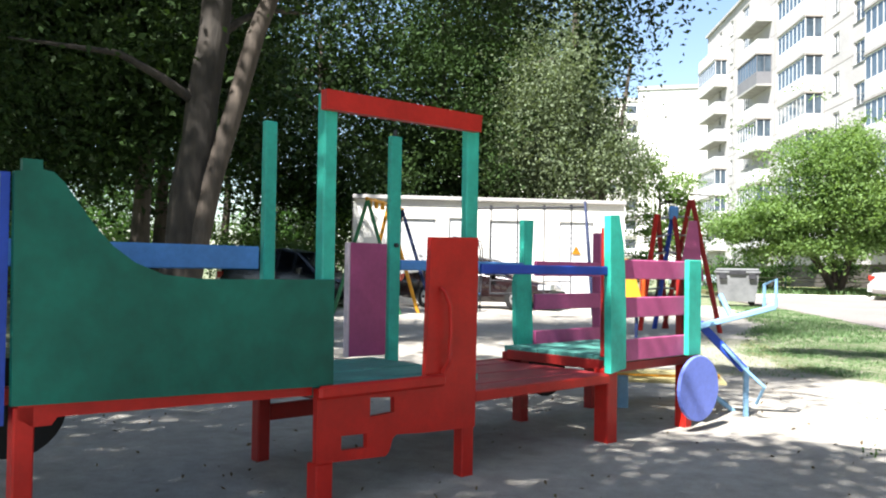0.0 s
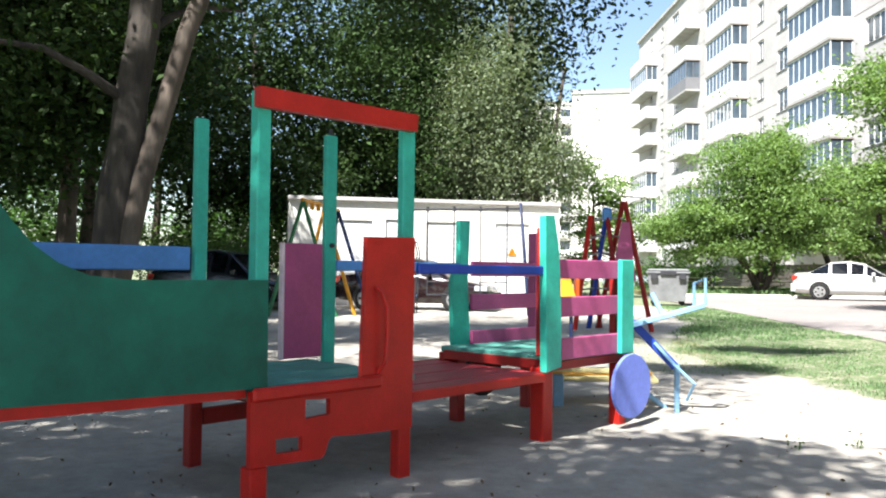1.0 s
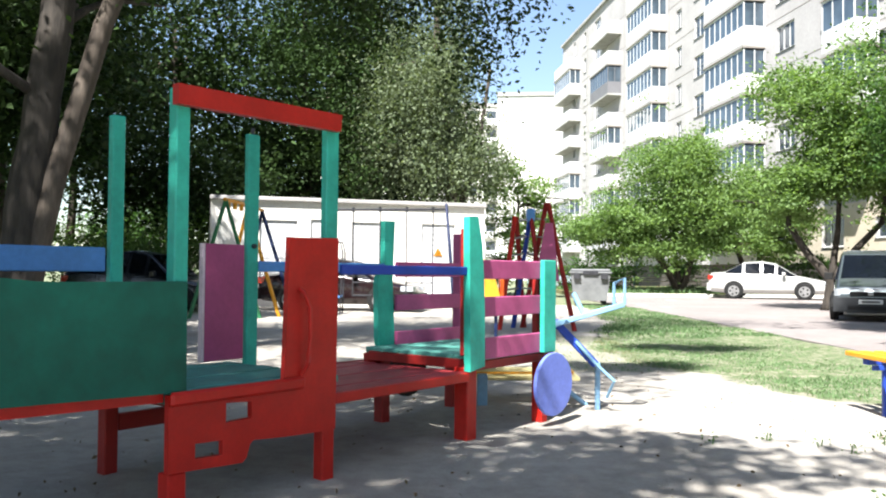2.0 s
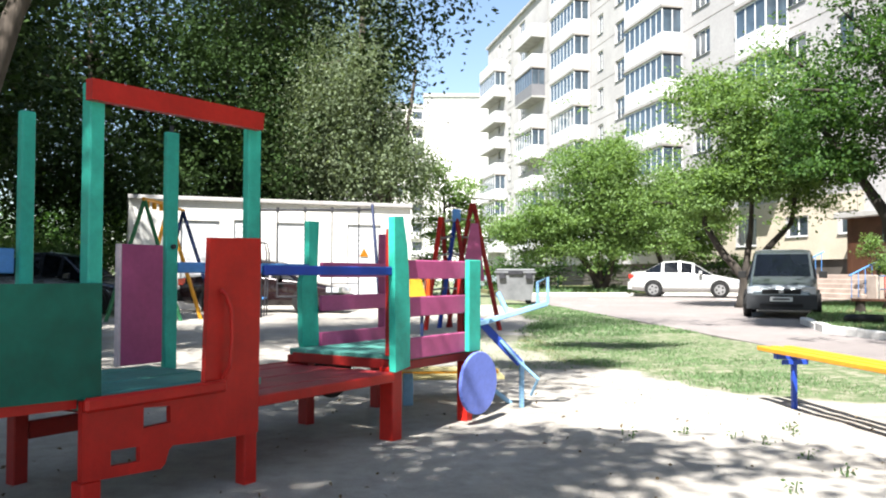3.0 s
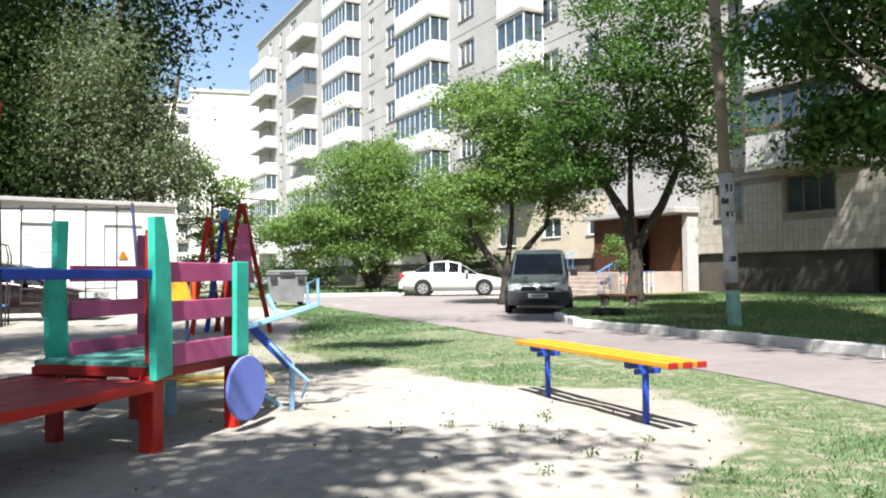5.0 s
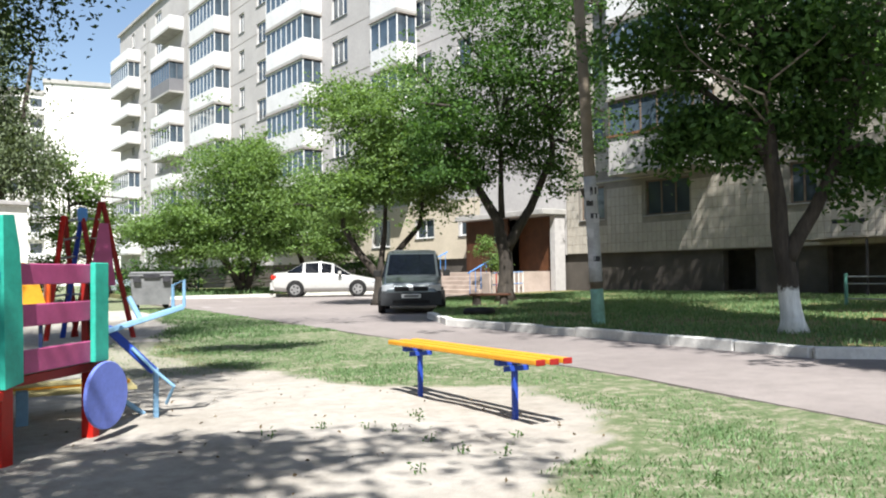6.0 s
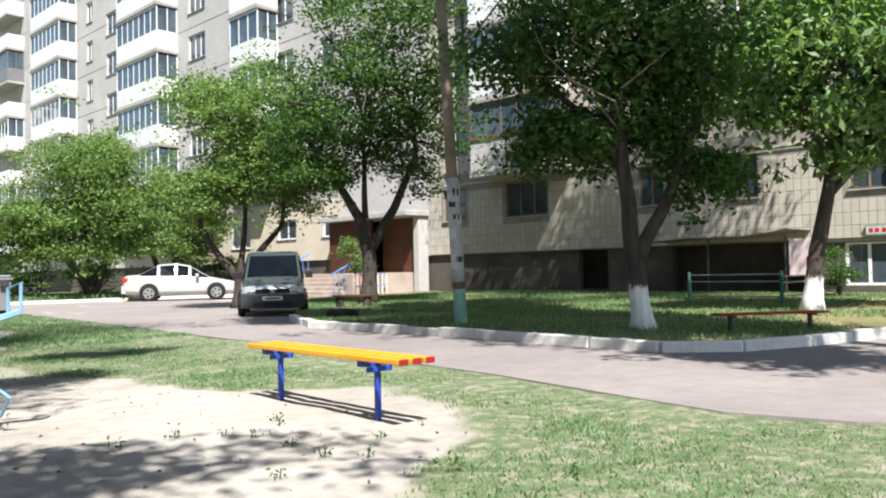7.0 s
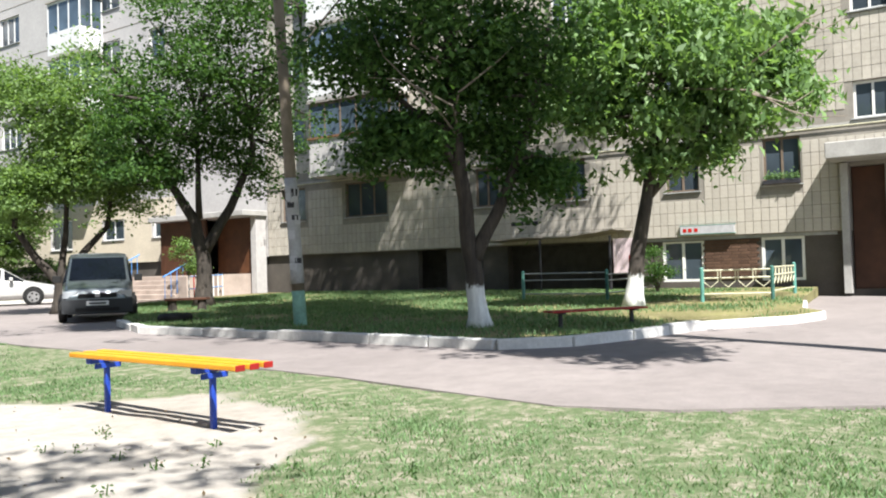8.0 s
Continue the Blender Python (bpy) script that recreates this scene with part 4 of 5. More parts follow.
# Lobes above z 9 and their long stem are unseen, added for shade.
bigtree = tree("plum_tree", "thick-stemmed tree with a whitewashed foot on the lawn", (10.37, 7.93, 0.10), [([(10.37, 7.93, 0.1), (10.32, 7.98, 0.8), (10.28, 8.02, 1.43), (10.23, 8.09, 2.33), (10.16, 8.17, 3.3), (10.14, 8.2, 5.2), (10.3, 8.3, 7.5)], 0.16, 0.07), ([(10.3, 8.3, 7.4), (12.0, 9.8, 8.7), (14.5, 11.5, 9.9), (16.6, 12.8, 11.0)], 0.07, 0.03), ([(10.31, 7.98, 1.15), (10.53, 7.69, 1.82), (10.69, 7.46, 2.39), (10.86, 7.22, 3.27), (11.02, 6.97, 4.4)], 0.12, 0.04), ([(10.22, 8.1, 2.55), (9.97, 8.4, 3.24), (9.57, 8.85, 3.79), (9.21, 9.23, 4.3)], 0.075, 0.03)],
     [((10.2, 8.1, 5.0), (1.7, 1.7, 1.7), 2.4), ((12.6, 10.4, 9.4), (2.8, 2.8, 1.8), 1.6), ((16.6, 12.8, 11.2), (3.0, 3.0, 1.8), 2.0), ((9.4, 9.3, 4.6), (1.1, 1.1, 0.9), 0.9), ((9.3, 9.2, 3.3), (0.8, 0.8, 0.55), 0.5), ((10.9, 7.2, 4.0), (1.0, 1.0, 1.1), 1.2), ((10.9, 7.3, 2.7), (0.7, 0.7, 0.6), 0.5), ((10.0, 8.5, 3.4), (0.9, 0.9, 0.7), 0.7)], LEAF_MID, 44000, 0.115, BARK_WASHED, 37, hang=0.22, droop=0.5, limbs=80, twig=0.025, reach=2.6)
# Lobes at z 9.6 and 15 are added out of view to shade the house.
walnut = tree("walnut_tree", "walnut tree with long pale green leaves and a whitewashed foot", (14.74, 7.5, 0.13), [([(14.74, 7.5, 0.13), (14.8, 7.4, 1.3), (14.9, 7.2, 2.4), (15.0, 7.0, 4.0), (15.0, 6.8, 6)], 0.17, 0.06), ([(14.9, 7.2, 2.3), (15.5, 6.4, 3.4), (15.9, 5.8, 4.5)], 0.09, 0.03)],
     [((15.0, 6.8, 5.4), (2.2, 2.2, 1.9), 3.4), ((17.2, 8.6, 9.6), (2.5, 2.8, 2.2), 1.8), ((17.4, 9.2, 15.0), (3.4, 4.6, 3.2), 3.2), ((14.2, 7.9, 4.4), (1.3, 1.2, 1.1), 1.2), ((16.0, 5.7, 4.6), (1.2, 1.2, 1.1), 1.3), ((15.2, 6.7, 3.5), (1.2, 1.2, 0.7), 0.9), ((16.6, 5.0, 5.4), (0.9, 0.9, 0.8), 0.6)], LEAF_WALNUT, 38000, 0.20, BARK_WASHED, 38, limbs=36, droop=0.9, hang=0.2, slim=0.42)


# bare twigs on two of the lawn trees
def twigs(tree_ob, runs):
    base = tree_ob.location
    for run in runs:
        part("bare_twig", tb([Vector(p) - base for p in run], list(np.linspace(0.022, 0.006, len(run))), 6), TWIG, tree_ob)


TWIG = bark_mat("pale_dead_twig", (0.30, 0.25, 0.2))
twigs(walnut, [[(14.9, 6.4, 4.3), (14.41, 4.96, 3.96), (14.59, 4.42, 3.56), (14.7, 4.05, 3.4), (14.83, 3.55, 3.37)], [(14.9, 5.6, 4.3), (14.56, 4.51, 4.74), (14.68, 4.11, 5.06), (14.82, 3.57, 5.21)], [(14.6, 4.4, 4.8), (14.68, 4.12, 5.02), (14.75, 3.87, 4.86), (14.84, 3.49, 5.01)], [(14.41, 4.96, 3.9), (14.6, 4.37, 3.65), (14.7, 4.03, 3.85)]])
twigs(bigtree, [[(10.2, 8.1, 3.2), (9.5, 7.65, 3.45), (9.05, 8.2, 3.85), (8.7, 8.6, 3.9)], [(10.16, 8.17, 3.4), (9.6, 7.6, 3.65), (9.95, 7.1, 4.1), (10.1, 6.95, 4.3)], [(10.15, 8.2, 4.2), (9.15, 8.15, 4.4), (9.3, 7.95, 4.8), (9.2, 8.1, 5.1)], [(10.2, 8.1, 3.1), (9.4, 7.85, 3.4), (8.85, 8.4, 4.2), (8.7, 8.6, 4.8)]])


# ---- vehicles ----
def car(name, m, label, stations, paint, glass_from, wheels, wheel_r, lights, van=False):
    """A car lofted from cross-sections. stations: (x, bottom, belt, top, half width, half width of the roof); x runs from nose to tail."""
    e = thing(name, m, label, "car")

    def ring(st):
        x, zb, ze, zt, w, wt = st
        return [Vector((x, s * y, z)) for s, y, z in ((1, w * 0.86, zb), (1, w * 0.985, zb + 0.16), (1, w, (zb + ze) / 2 + 0.05), (1, w * 0.965, ze), (1, wt, zt - 0.03), (1, wt * 0.72, zt), (-1, wt * 0.72, zt), (-1, wt, zt - 0.03), (-1, w * 0.965, ze), (-1, w, (zb + ze) / 2 + 0.05), (-1, w * 0.985, zb + 0.16), (-1, w * 0.86, zb))]
    R = [ring(s) for s in stations]
    bm = bmesh.new()
    V = [[bm.verts.new(p) for p in r] for r in R]
    for a, b in zip(V, V[1:]):
        for j in range(12):
            bm.faces.new((a[j], a[(j + 1) % 12], b[(j + 1) % 12], b[j]))
    bm.faces.new(V[0])
    bm.faces.new(V[-1][::-1])
    body = part("body", bm, paint, e, smooth=True)
    md = body.modifiers.new("bevel", "BEVEL")
    md.width, md.segments, md.limit_method, md.angle_limit = 0.025, 2, "ANGLE", radians(25)

    def pane(nm, q, grow=0.88, off=0.022):
        q = [Vector(p) for p in q]
        c = sum(q, Vector()) / 4
        n = (q[1] - q[0]).cross(q[2] - q[0]).normalized()
        if n.dot(c - Vector((2.2, 0, 0.8))) < 0:
            n = -n
        bm = bmesh.new()
        vs = [bm.verts.new(c + (p - c) * grow + n * off) for p in q]
        f = bm.faces.new(vs)
        bmesh.ops.solidify(bm, geom=[f], thickness=0.004)
        part(nm, bm, CARGLASS, e, "dark tinted glass")
    i0, i1 = glass_from
    pane("windscreen", (R[i0][4], R[i0][7], R[i0 + 1][7], R[i0 + 1][4]), 0.93, 0.034)
    pane("rear_window", (R[i1][4], R[i1][7], R[i1 + 1][7], R[i1 + 1][4]), 0.86, 0.034)
    for a in range(i0, i1 + 1):
        for j, k in ((3, 4), (8, 7)):
            if abs(R[a][k].z - R[a][j].z) + abs(R[a + 1][k].z - R[a + 1][j].z) > 0.35 and not (van and a > i0 + 2):
                pane("side_window", (R[a][j], R[a + 1][j], R[a + 1][k], R[a][k]), 0.84)
    w = stations[3][4]
    for x in wheels:
        for s in (1, -1):
            y = s * (w - 0.10)
            part("wheel_arch", disc((x, s * (w - 0.02), wheel_r + 0.03), wheel_r + 0.055, 0.08, 24), BLACK, e)
            t = part("wheel", disc((x, y + s * 0.06, wheel_r), wheel_r, 0.19, 24, 0.02), BLACK, e)
            part("rim", disc((x, y + s * 0.150, wheel_r), wheel_r * 0.68, 0.024, 20), STEEL, t, "silver wheel rim")
            for k in range(5):
                a = 2 * math.pi * k / 5
                part("rim_slot", disc((x + math.cos(a) * wheel_r * 0.42, y + s * 0.160, wheel_r + math.sin(a) * wheel_r * 0.42), wheel_r * 0.13, 0.012, 10, 0.002), BLACK, t)
    for nm, lo, hi, mat, lab in lights:
        part(nm, bx(lo, hi, 0.012), mat, e, lab)
    return e


LAMP = glass_mat("lamp_glass", (0.30, 0.32, 0.34), 0.08)
TAIL = glass_mat("tail_lamp", (0.35, 0.015, 0.01), 0.1)
PLATE = surface("number_plate", (0.7, 0.7, 0.68), 0.5, 0.05)
BUMPER = surface("dark_grey_bumper", (0.03, 0.032, 0.035), 0.55, 0.15)


def car_paint(name, col, metal=0.25):
    return surface(name, col, 0.28, 0.05, 2, 60, metal=metal, relief=0.0, coat=0.6)


# The van's grey-green is darkened in colour to stand in for tree shade.
SILVER, WHITE_CAR, NAVY, DARKRED = car_paint("grey_green_metallic", (0.10, 0.12, 0.13), 0.5), car_paint("silver_white_paint", (0.52, 0.52, 0.505)), car_paint("dark_navy_paint", (0.014, 0.017, 0.024)), car_paint("dark_red_paint", (0.014, 0.004, 0.005))
VAN = [(0.0, 0.25, 0.55, 0.66, 0.70, 0.62), (0.10, 0.2, 0.66, 0.84, 0.80, 0.70), (0.85, 0.2, 0.92, 1.03, 0.86, 0.74), (1.62, 0.2, 1.02, 1.66, 0.87, 0.68), (2.1, 0.2, 1.05, 1.77, 0.87, 0.70), (3.0, 0.2, 1.05, 1.79, 0.87, 0.71), (4.05, 0.22, 1.05, 1.74, 0.86, 0.70), (4.25, 0.3, 1.0, 1.60, 0.83, 0.66)]
van_lights = [("headlamp", (0.02, 0.46, 0.60), (0.30, 0.80, 0.78), LAMP, "clear glass headlamp"), ("headlamp", (0.02, -0.80, 0.60), (0.30, -0.46, 0.78), LAMP, "clear glass headlamp"),
              ("grille", (-0.012, -0.45, 0.60), (0.06, 0.45, 0.72), BLACK, "black grille"), ("badge", (-0.03, -0.06, 0.62), (-0.013, 0.06, 0.71), STEEL, ""),
              ("bumper", (-0.06, -0.82, 0.22), (0.2, 0.82, 0.58), BUMPER, "dark plastic bumper"), ("air_intake", (-0.066, -0.5, 0.27), (-0.061, 0.5, 0.36), BLACK, ""),
              ("number_plate", (-0.075, -0.26, 0.42), (-0.061, 0.26, 0.53), PLATE, "white plate with a dark bar"), ("plate_bar", (-0.079, -0.2, 0.455), (-0.0755, 0.2, 0.495), DARKMETAL, ""),
              ("mirror", (1.05, 0.88, 1.0), (1.16, 1.08, 1.18), BLACK, "black door mirror"), ("mirror", (1.05, -1.08, 1.0), (1.16, -0.88, 1.18), BLACK, "black door mirror"),
              ("wiper", (0.92, -0.5, 1.085), (0.95, 0.3, 1.10), BLACK, "")]
van_c = Vector((9.55, 18.4, 0.03))
car("parked_van", Matrix.Translation(van_c) @ Matrix.Rotation(radians(61.5), 4, "Z") @ Matrix.Scale(0.93, 4), "grey-green metallic compact van parked on the asphalt", VAN, SILVER, (2, 6), (0.75, 3.35), 0.31, van_lights, True)
SEDAN = [(0.0, 0.26, 0.50, 0.56, 0.66, 0.55), (0.12, 0.2, 0.60, 0.70, 0.78, 0.62), (1.1, 0.2, 0.83, 0.90, 0.84, 0.68), (1.85, 0.2, 0.90, 1.36, 0.85, 0.58), (2.35, 0.2, 0.92, 1.45, 0.85, 0.60), (3.0, 0.2, 0.93, 1.41, 0.85, 0.58), (3.72, 0.22, 0.95, 1.03, 0.84, 0.62), (4.2, 0.26, 0.90, 1.0, 0.80, 0.62), (4.3, 0.34, 0.8, 0.9, 0.74, 0.58)]


def sedan_lights(col):
    return [("headlamp", (0.0, 0.42, 0.55), (0.34, 0.79, 0.69), LAMP, "clear headlamp"), ("headlamp", (0.0, -0.79, 0.55), (0.34, -0.42, 0.69), LAMP, "clear headlamp"), ("tail_lamp", (4.1, 0.5, 0.72), (4.32, 0.79, 0.9), TAIL, "red tail lamp"), ("tail_lamp", (4.1, -0.79, 0.72), (4.32, -0.5, 0.9), TAIL, "red tail lamp"),
            ("bumper", (-0.05, -0.74, 0.24), (0.14, 0.74, 0.5), col, ""), ("bumper", (4.2, -0.74, 0.3), (4.36, 0.74, 0.6), col, ""), ("mirror", (1.5, 0.86, 0.9), (1.62, 1.02, 1.03), col, ""), ("mirror", (1.5, -1.02, 0.9), (1.62, -0.86, 1.03), col, ""),
            ("door_handle", (2.35, -0.872, 0.78), (2.5, -0.855, 0.81), BLACK, ""), ("door_handle", (3.2, -0.872, 0.8), (3.35, -0.855, 0.83), BLACK, "")]


def place(m_at, turn, s=1.0):
    return Matrix.Translation(m_at) @ Matrix.Rotation(turn, 4, "Z") @ Matrix.Scale(s, 4)


car("parked_sedan", place((16.25, 34.6, 0.03), math.atan2(0.42, -0.9), 1.11), "silver-white saloon car parked on the asphalt", SEDAN, WHITE_CAR, (2, 5), (0.85, 3.35), 0.3, sedan_lights(WHITE_CAR))
car("parked_sedan", place((7.2, 46.0, 0.0), math.atan2(0.9, -0.3)), "pale blue saloon car far behind the playground", SEDAN, car_paint("pale_blue_paint", (0.35, 0.42, 0.46)), (2, 5), (0.85, 3.35), 0.3, sedan_lights(BUMPER))
car("parked_estate_car", place((-5.75, 21.9, -0.02), math.atan2(0.2, -1)), "dark navy estate car parked behind the swings", [(*s[:3], s[3] + (0.12 if 0.9 < s[3] else 0), *s[4:]) for s in SEDAN], NAVY, (2, 5), (0.85, 3.35), 0.31, sedan_lights(NAVY))
car("parked_sedan", place((-0.6, 22.2, -0.02), math.atan2(0.2, -1)), "very dark red saloon car parked before the hut", SEDAN, DARKRED, (2, 5), (0.85, 3.35), 0.31, sedan_lights(BLACK))


# ---- the other playground things ----
# swing with a long top bar
swing = thing("swing_set", Matrix(), "tall dark steel swing frame with four hanging rods", "swing")
SL, SR = Vector((-2.45, 18.85, 2.45)), Vector((0.08, 19.0, 2.5))
part("top_bar", tb([SL, SR], 0.03), DARKMETAL, swing)
for p, mat in ((SL, DARKMETAL), (SR, NAVY_PAINT)):
    for dy in (-0.95, 0.95):
        part("leg", tb([(p.x, p.y, p.z + 0.12), (p.x + 0.22 * (1 if p is SR else -0.3), p.y + dy, -0.08)], 0.034), mat, swing)
for j, f in enumerate((0.16, 0.40, 0.64, 0.88)):
    q = SL.lerp(SR, f)
    part("rod", tb([q, (q.x, q.y, 0.52)], 0.016), DARKMETAL, swing)
    part("knob", tb([(q.x, q.y, q.z - 0.05), (q.x, q.y, q.z + 0.06)], 0.035), DARKMETAL, swing)
for f in (0.28, 0.76):
    q = SL.lerp(SR, f)
    part("seat", bx((q.x - 0.31, q.y - 0.14, 0.48), (q.x + 0.31, q.y + 0.14, 0.52), 0.006), DARKMETAL, swing)
    part("guard", tb([(q.x - 0.29, q.y - 0.12, 0.80), (q.x + 0.29, q.y - 0.12, 0.80)], 0.014), DARKMETAL, swing)
# swing frame with green, yellow and blue legs
frame2 = thing("old_swing", Matrix(), "steel swing frame with green, yellow and blue legs", "swing")
GREEN_LEG = surface("leaf_green_paint", (0.03, 0.16, 0.07), 0.45, 0.15, 3, 30)
for top, foot, mat in (((-4.85, 18.4, 2.62), (-5.55, 18.1, -0.06), GREEN_LEG), ((-4.85, 18.4, 2.62), (-4.0, 18.25, -0.06), GREEN_LEG), ((-4.7, 19.9, 2.62), (-5.3, 19.8, -0.06), YELLOW), ((-4.75, 19.95, 2.62), (-3.75, 19.1, -0.06), YELLOW), ((-4.6, 21.0, 2.55), (-3.6, 20.2, -0.06), NAVY_PAINT), ((-4.6, 21.0, 2.55), (-5.2, 21.0, -0.06), NAVY_PAINT)):
    part("leg", tb([top, foot], 0.045), mat, frame2)
part("top_bar", tb([(-4.85, 18.3, 2.63), (-4.72, 19.9, 2.63), (-4.6, 21.1, 2.58)], 0.04), YELLOW, frame2)
for k in range(3):
    part("hook", tb([(-4.84 + 0.05 * k, 18.6 + 0.4 * k, 2.60), (-4.84 + 0.05 * k, 18.6 + 0.4 * k, 2.45)], 0.05), YELLOW, frame2)
# steel carousel with a hooped back
car2 = thing("hooped_steel_seat", Matrix.Translation((-3.0, 20.2, 0)), "bent dark steel tube seat with a ladder back", "play seat")
for y in (0, 0.5):
    part("hoop", tb([(-0.6, y, -0.08), (-0.42, y, 1.3), (-0.3, y, 1.78), (-0.1, y, 1.84), (0.5, y, 1.76), (0.56, y, 1.5), (0.5, y, -0.08)], 0.02), DARKMETAL, car2)
for k in range(5):
    part("rung", tb([(-0.52 + 0.05 * k, 0, 0.6 + 0.25 * k), (-0.52 + 0.05 * k, 0.5, 0.6 + 0.25 * k)], 0.013), DARKMETAL, car2)
part("seat", bx((-0.2, -0.05, 0.4), (0.5, 0.55, 0.44), 0.006), BLUE_LIGHT, car2)

# climbing ladder and slide
clim = thing("climbing_ladder", Matrix(), "red and blue steel climbing ladders with a mauve panel", "climbing ladder")
for a, b, mat in (((1.96, 15.37, 2.36), (2.46, 15.3, -0.06), RED_DARK), ((1.93, 15.37, 2.36), (1.55, 16.1, -0.06), RED_DARK), ((1.35, 15.45, 2.10), (1.05, 15.2, -0.06), RED), ((1.37, 15.45, 2.10), (1.62, 16.2, -0.06), RED_DARK), ((1.66, 15.6, 2.18), (1.36, 15.9, -0.06), BLUE), ((1.66, 15.6, 2.18), (1.9, 15.0, -0.06), RED_DARK)):
    part("stile", tb([a, b], 0.045), mat, clim)
for k in range(6):
    f = k / 6
    a, b = Vector((1.35, 15.45, 2.0)).lerp(Vector((1.07, 15.2, 0.1)), f), Vector((1.66, 15.6, 2.08)).lerp(Vector((1.38, 15.9, 0.1)), f)
    part("rung", tb([a, b], 0.018), STEEL, clim)
    c = Vector((1.94, 15.4, 2.05)).lerp(Vector((1.58, 16.0, 0.1)), f)
    part("rung", tb([b, c], 0.018), STEEL, clim)
part("cap", bx((1.58, 15.53, 2.02), (1.74, 15.67, 2.26), 0.02), BLUE_LIGHT, clim)
p = part("panel", plate([(1.72, 0.9), (1.90, 1.98), (2.04, 1.98), (2.16, 0.9)], [], 0.04), PINK, clim, "mauve-pink tapered panel")
p.location = (0, 15.28, 0)
slide = thing("slide", Matrix(), "yellow slide with an orange side on the sand", "slide")
part("chute", plate([(0.32, 0.62), (0.44, 1.12), (0.56, 1.25), (0.68, 1.22), (0.86, 0.62)], [], 0.5), YELLOW, slide).location = (0, 11.9, 0)
part("side", bx((0.84, 11.88, 0.6), (0.89, 12.42, 1.0), 0.02), surface("orange_paint", (0.6, 0.09, 0.015), 0.45), slide)
part("opening", disc((0.58, 11.893, 1.1), 0.08, 0.012), BLACK, slide)
part("support", bx((0.42, 12.1, -0.08), (0.47, 12.15, 0.64), 0.01), NAVY_PAINT, slide)
part("support", bx((0.76, 12.1, -0.08), (0.81, 12.15, 0.64), 0.01), NAVY_PAINT, slide)

# rocker of sky-blue tubes with yellow slats
rock = thing("seesaw", Matrix(), "sky-blue tube seesaw with low yellow slatted seats", "seesaw")
part("arm", bx((0, -0.035, -0.02), (0.62, 0.035, 0.02), 0.006), PALE_BLUE, rock).matrix_basis = Matrix.Translation((0.78, 6.34, 0.64)) @ Matrix.Rotation(radians(-8), 4, "Z") @ Matrix.Rotation(radians(-17), 4, "Y")
part("handle", tb([(1.37, 6.25, 0.82), (1.37, 6.25, 1.02), (1.30, 6.30, 0.98), (1.30, 6.30, 0.82)], 0.013), PALE_BLUE, rock)
part("handle", tb([(1.07, 6.30, 0.74), (1.0, 6.36, 0.90)], 0.02), PALE_BLUE, rock)
part("support", bx((0, -0.04, -0.03), (0.46, 0.04, 0.03), 0.006), BLUE, rock).matrix_basis = Matrix.Translation((0.86, 6.40, 0.68)) @ Matrix.Rotation(radians(46), 4, "Y")
part("brace", tb([(1.02, 6.36, 0.53), (1.17, 6.30, 0.36), (1.30, 6.28, 0.24), (1.27, 6.4, 0.1)], 0.013), PALE_BLUE, rock)
part("leg", bx((1.19, 6.455, -0.06), (1.228, 6.493, 0.36), 0.006), PALE_BLUE, rock)
part("brace", tb([(0.75, 6.5, 0.30), (0.95, 6.55, 0.16), (1.15, 6.65, 0.0)], 0.02), PALE_BLUE, rock)
part("foot", bx((0.28, 6.62, -0.05), (0.36, 6.70, 0.24), 0.006), PALE_BLUE, rock)
PALEWOOD = surface("pale_yellow_slat", (0.55, 0.48, 0.24), 0.6, 0.2, 5, 30, worn=(0.5, 0.47, 0.4), worn_at=0.62)
for k in range(5):
    part("slat", bx((0.22 + 0.02 * k, 6.55 + 0.14 * k, 0.27 - 0.035 * k), (1.02 + 0.04 * k, 6.65 + 0.14 * k, 0.30 - 0.035 * k), 0.004), YELLOW if k == 1 else PALEWOOD, rock)

# waste container
bin_ = thing("waste_container", Matrix.Translation((5.05, 28.2, 0.0)) @ Matrix.Rotation(radians(-8), 4, "Z"), "galvanised grey steel waste container on the road's edge", "waste container")
bm = bmesh.new()
vs = [bm.verts.new(p) for p in ((-0.55, -0.42, 0.14), (0.55, -0.42, 0.14), (0.55, 0.42, 0.14), (-0.55, 0.42, 0.14), (-0.66, -0.5, 1.08), (0.66, -0.5, 1.08), (0.66, 0.5, 1.08), (-0.66, 0.5, 1.08))]
for q in ((3, 2, 1, 0), (0, 1, 5, 4), (1, 2, 6, 5), (2, 3, 7, 6), (3, 0, 4, 7)):
    bm.faces.new([vs[k] for k in q])
part("tub", bm, BIN_GREY, bin_)
part("rim", bx((-0.71, -0.55, 1.05), (0.71, 0.55, 1.11), 0.012), BIN_GREY, bin_)
part("lid", bx((-0.66, -0.5, 1.112), (0.66, 0.5, 1.2), 0.03), BIN_GREY, bin_)
for x in (-0.45, 0.45):
    part("bracket", bx((x - 0.11, -0.60, 0.86), (x + 0.11, -0.50, 1.04), 0.01), DARKMETAL, bin_)
    part("wheel", disc((x, -0.3, 0.09), 0.09, 0.05, 16), BLACK, bin_)
    part("wheel", disc((x, 0.3, 0.09), 0.09, 0.05, 16), BLACK, bin_)
part("hinge_bar", bx((-0.25, -0.56, 1.0), (0.25, -0.545, 1.13), 0.01), DARKMETAL, bin_)

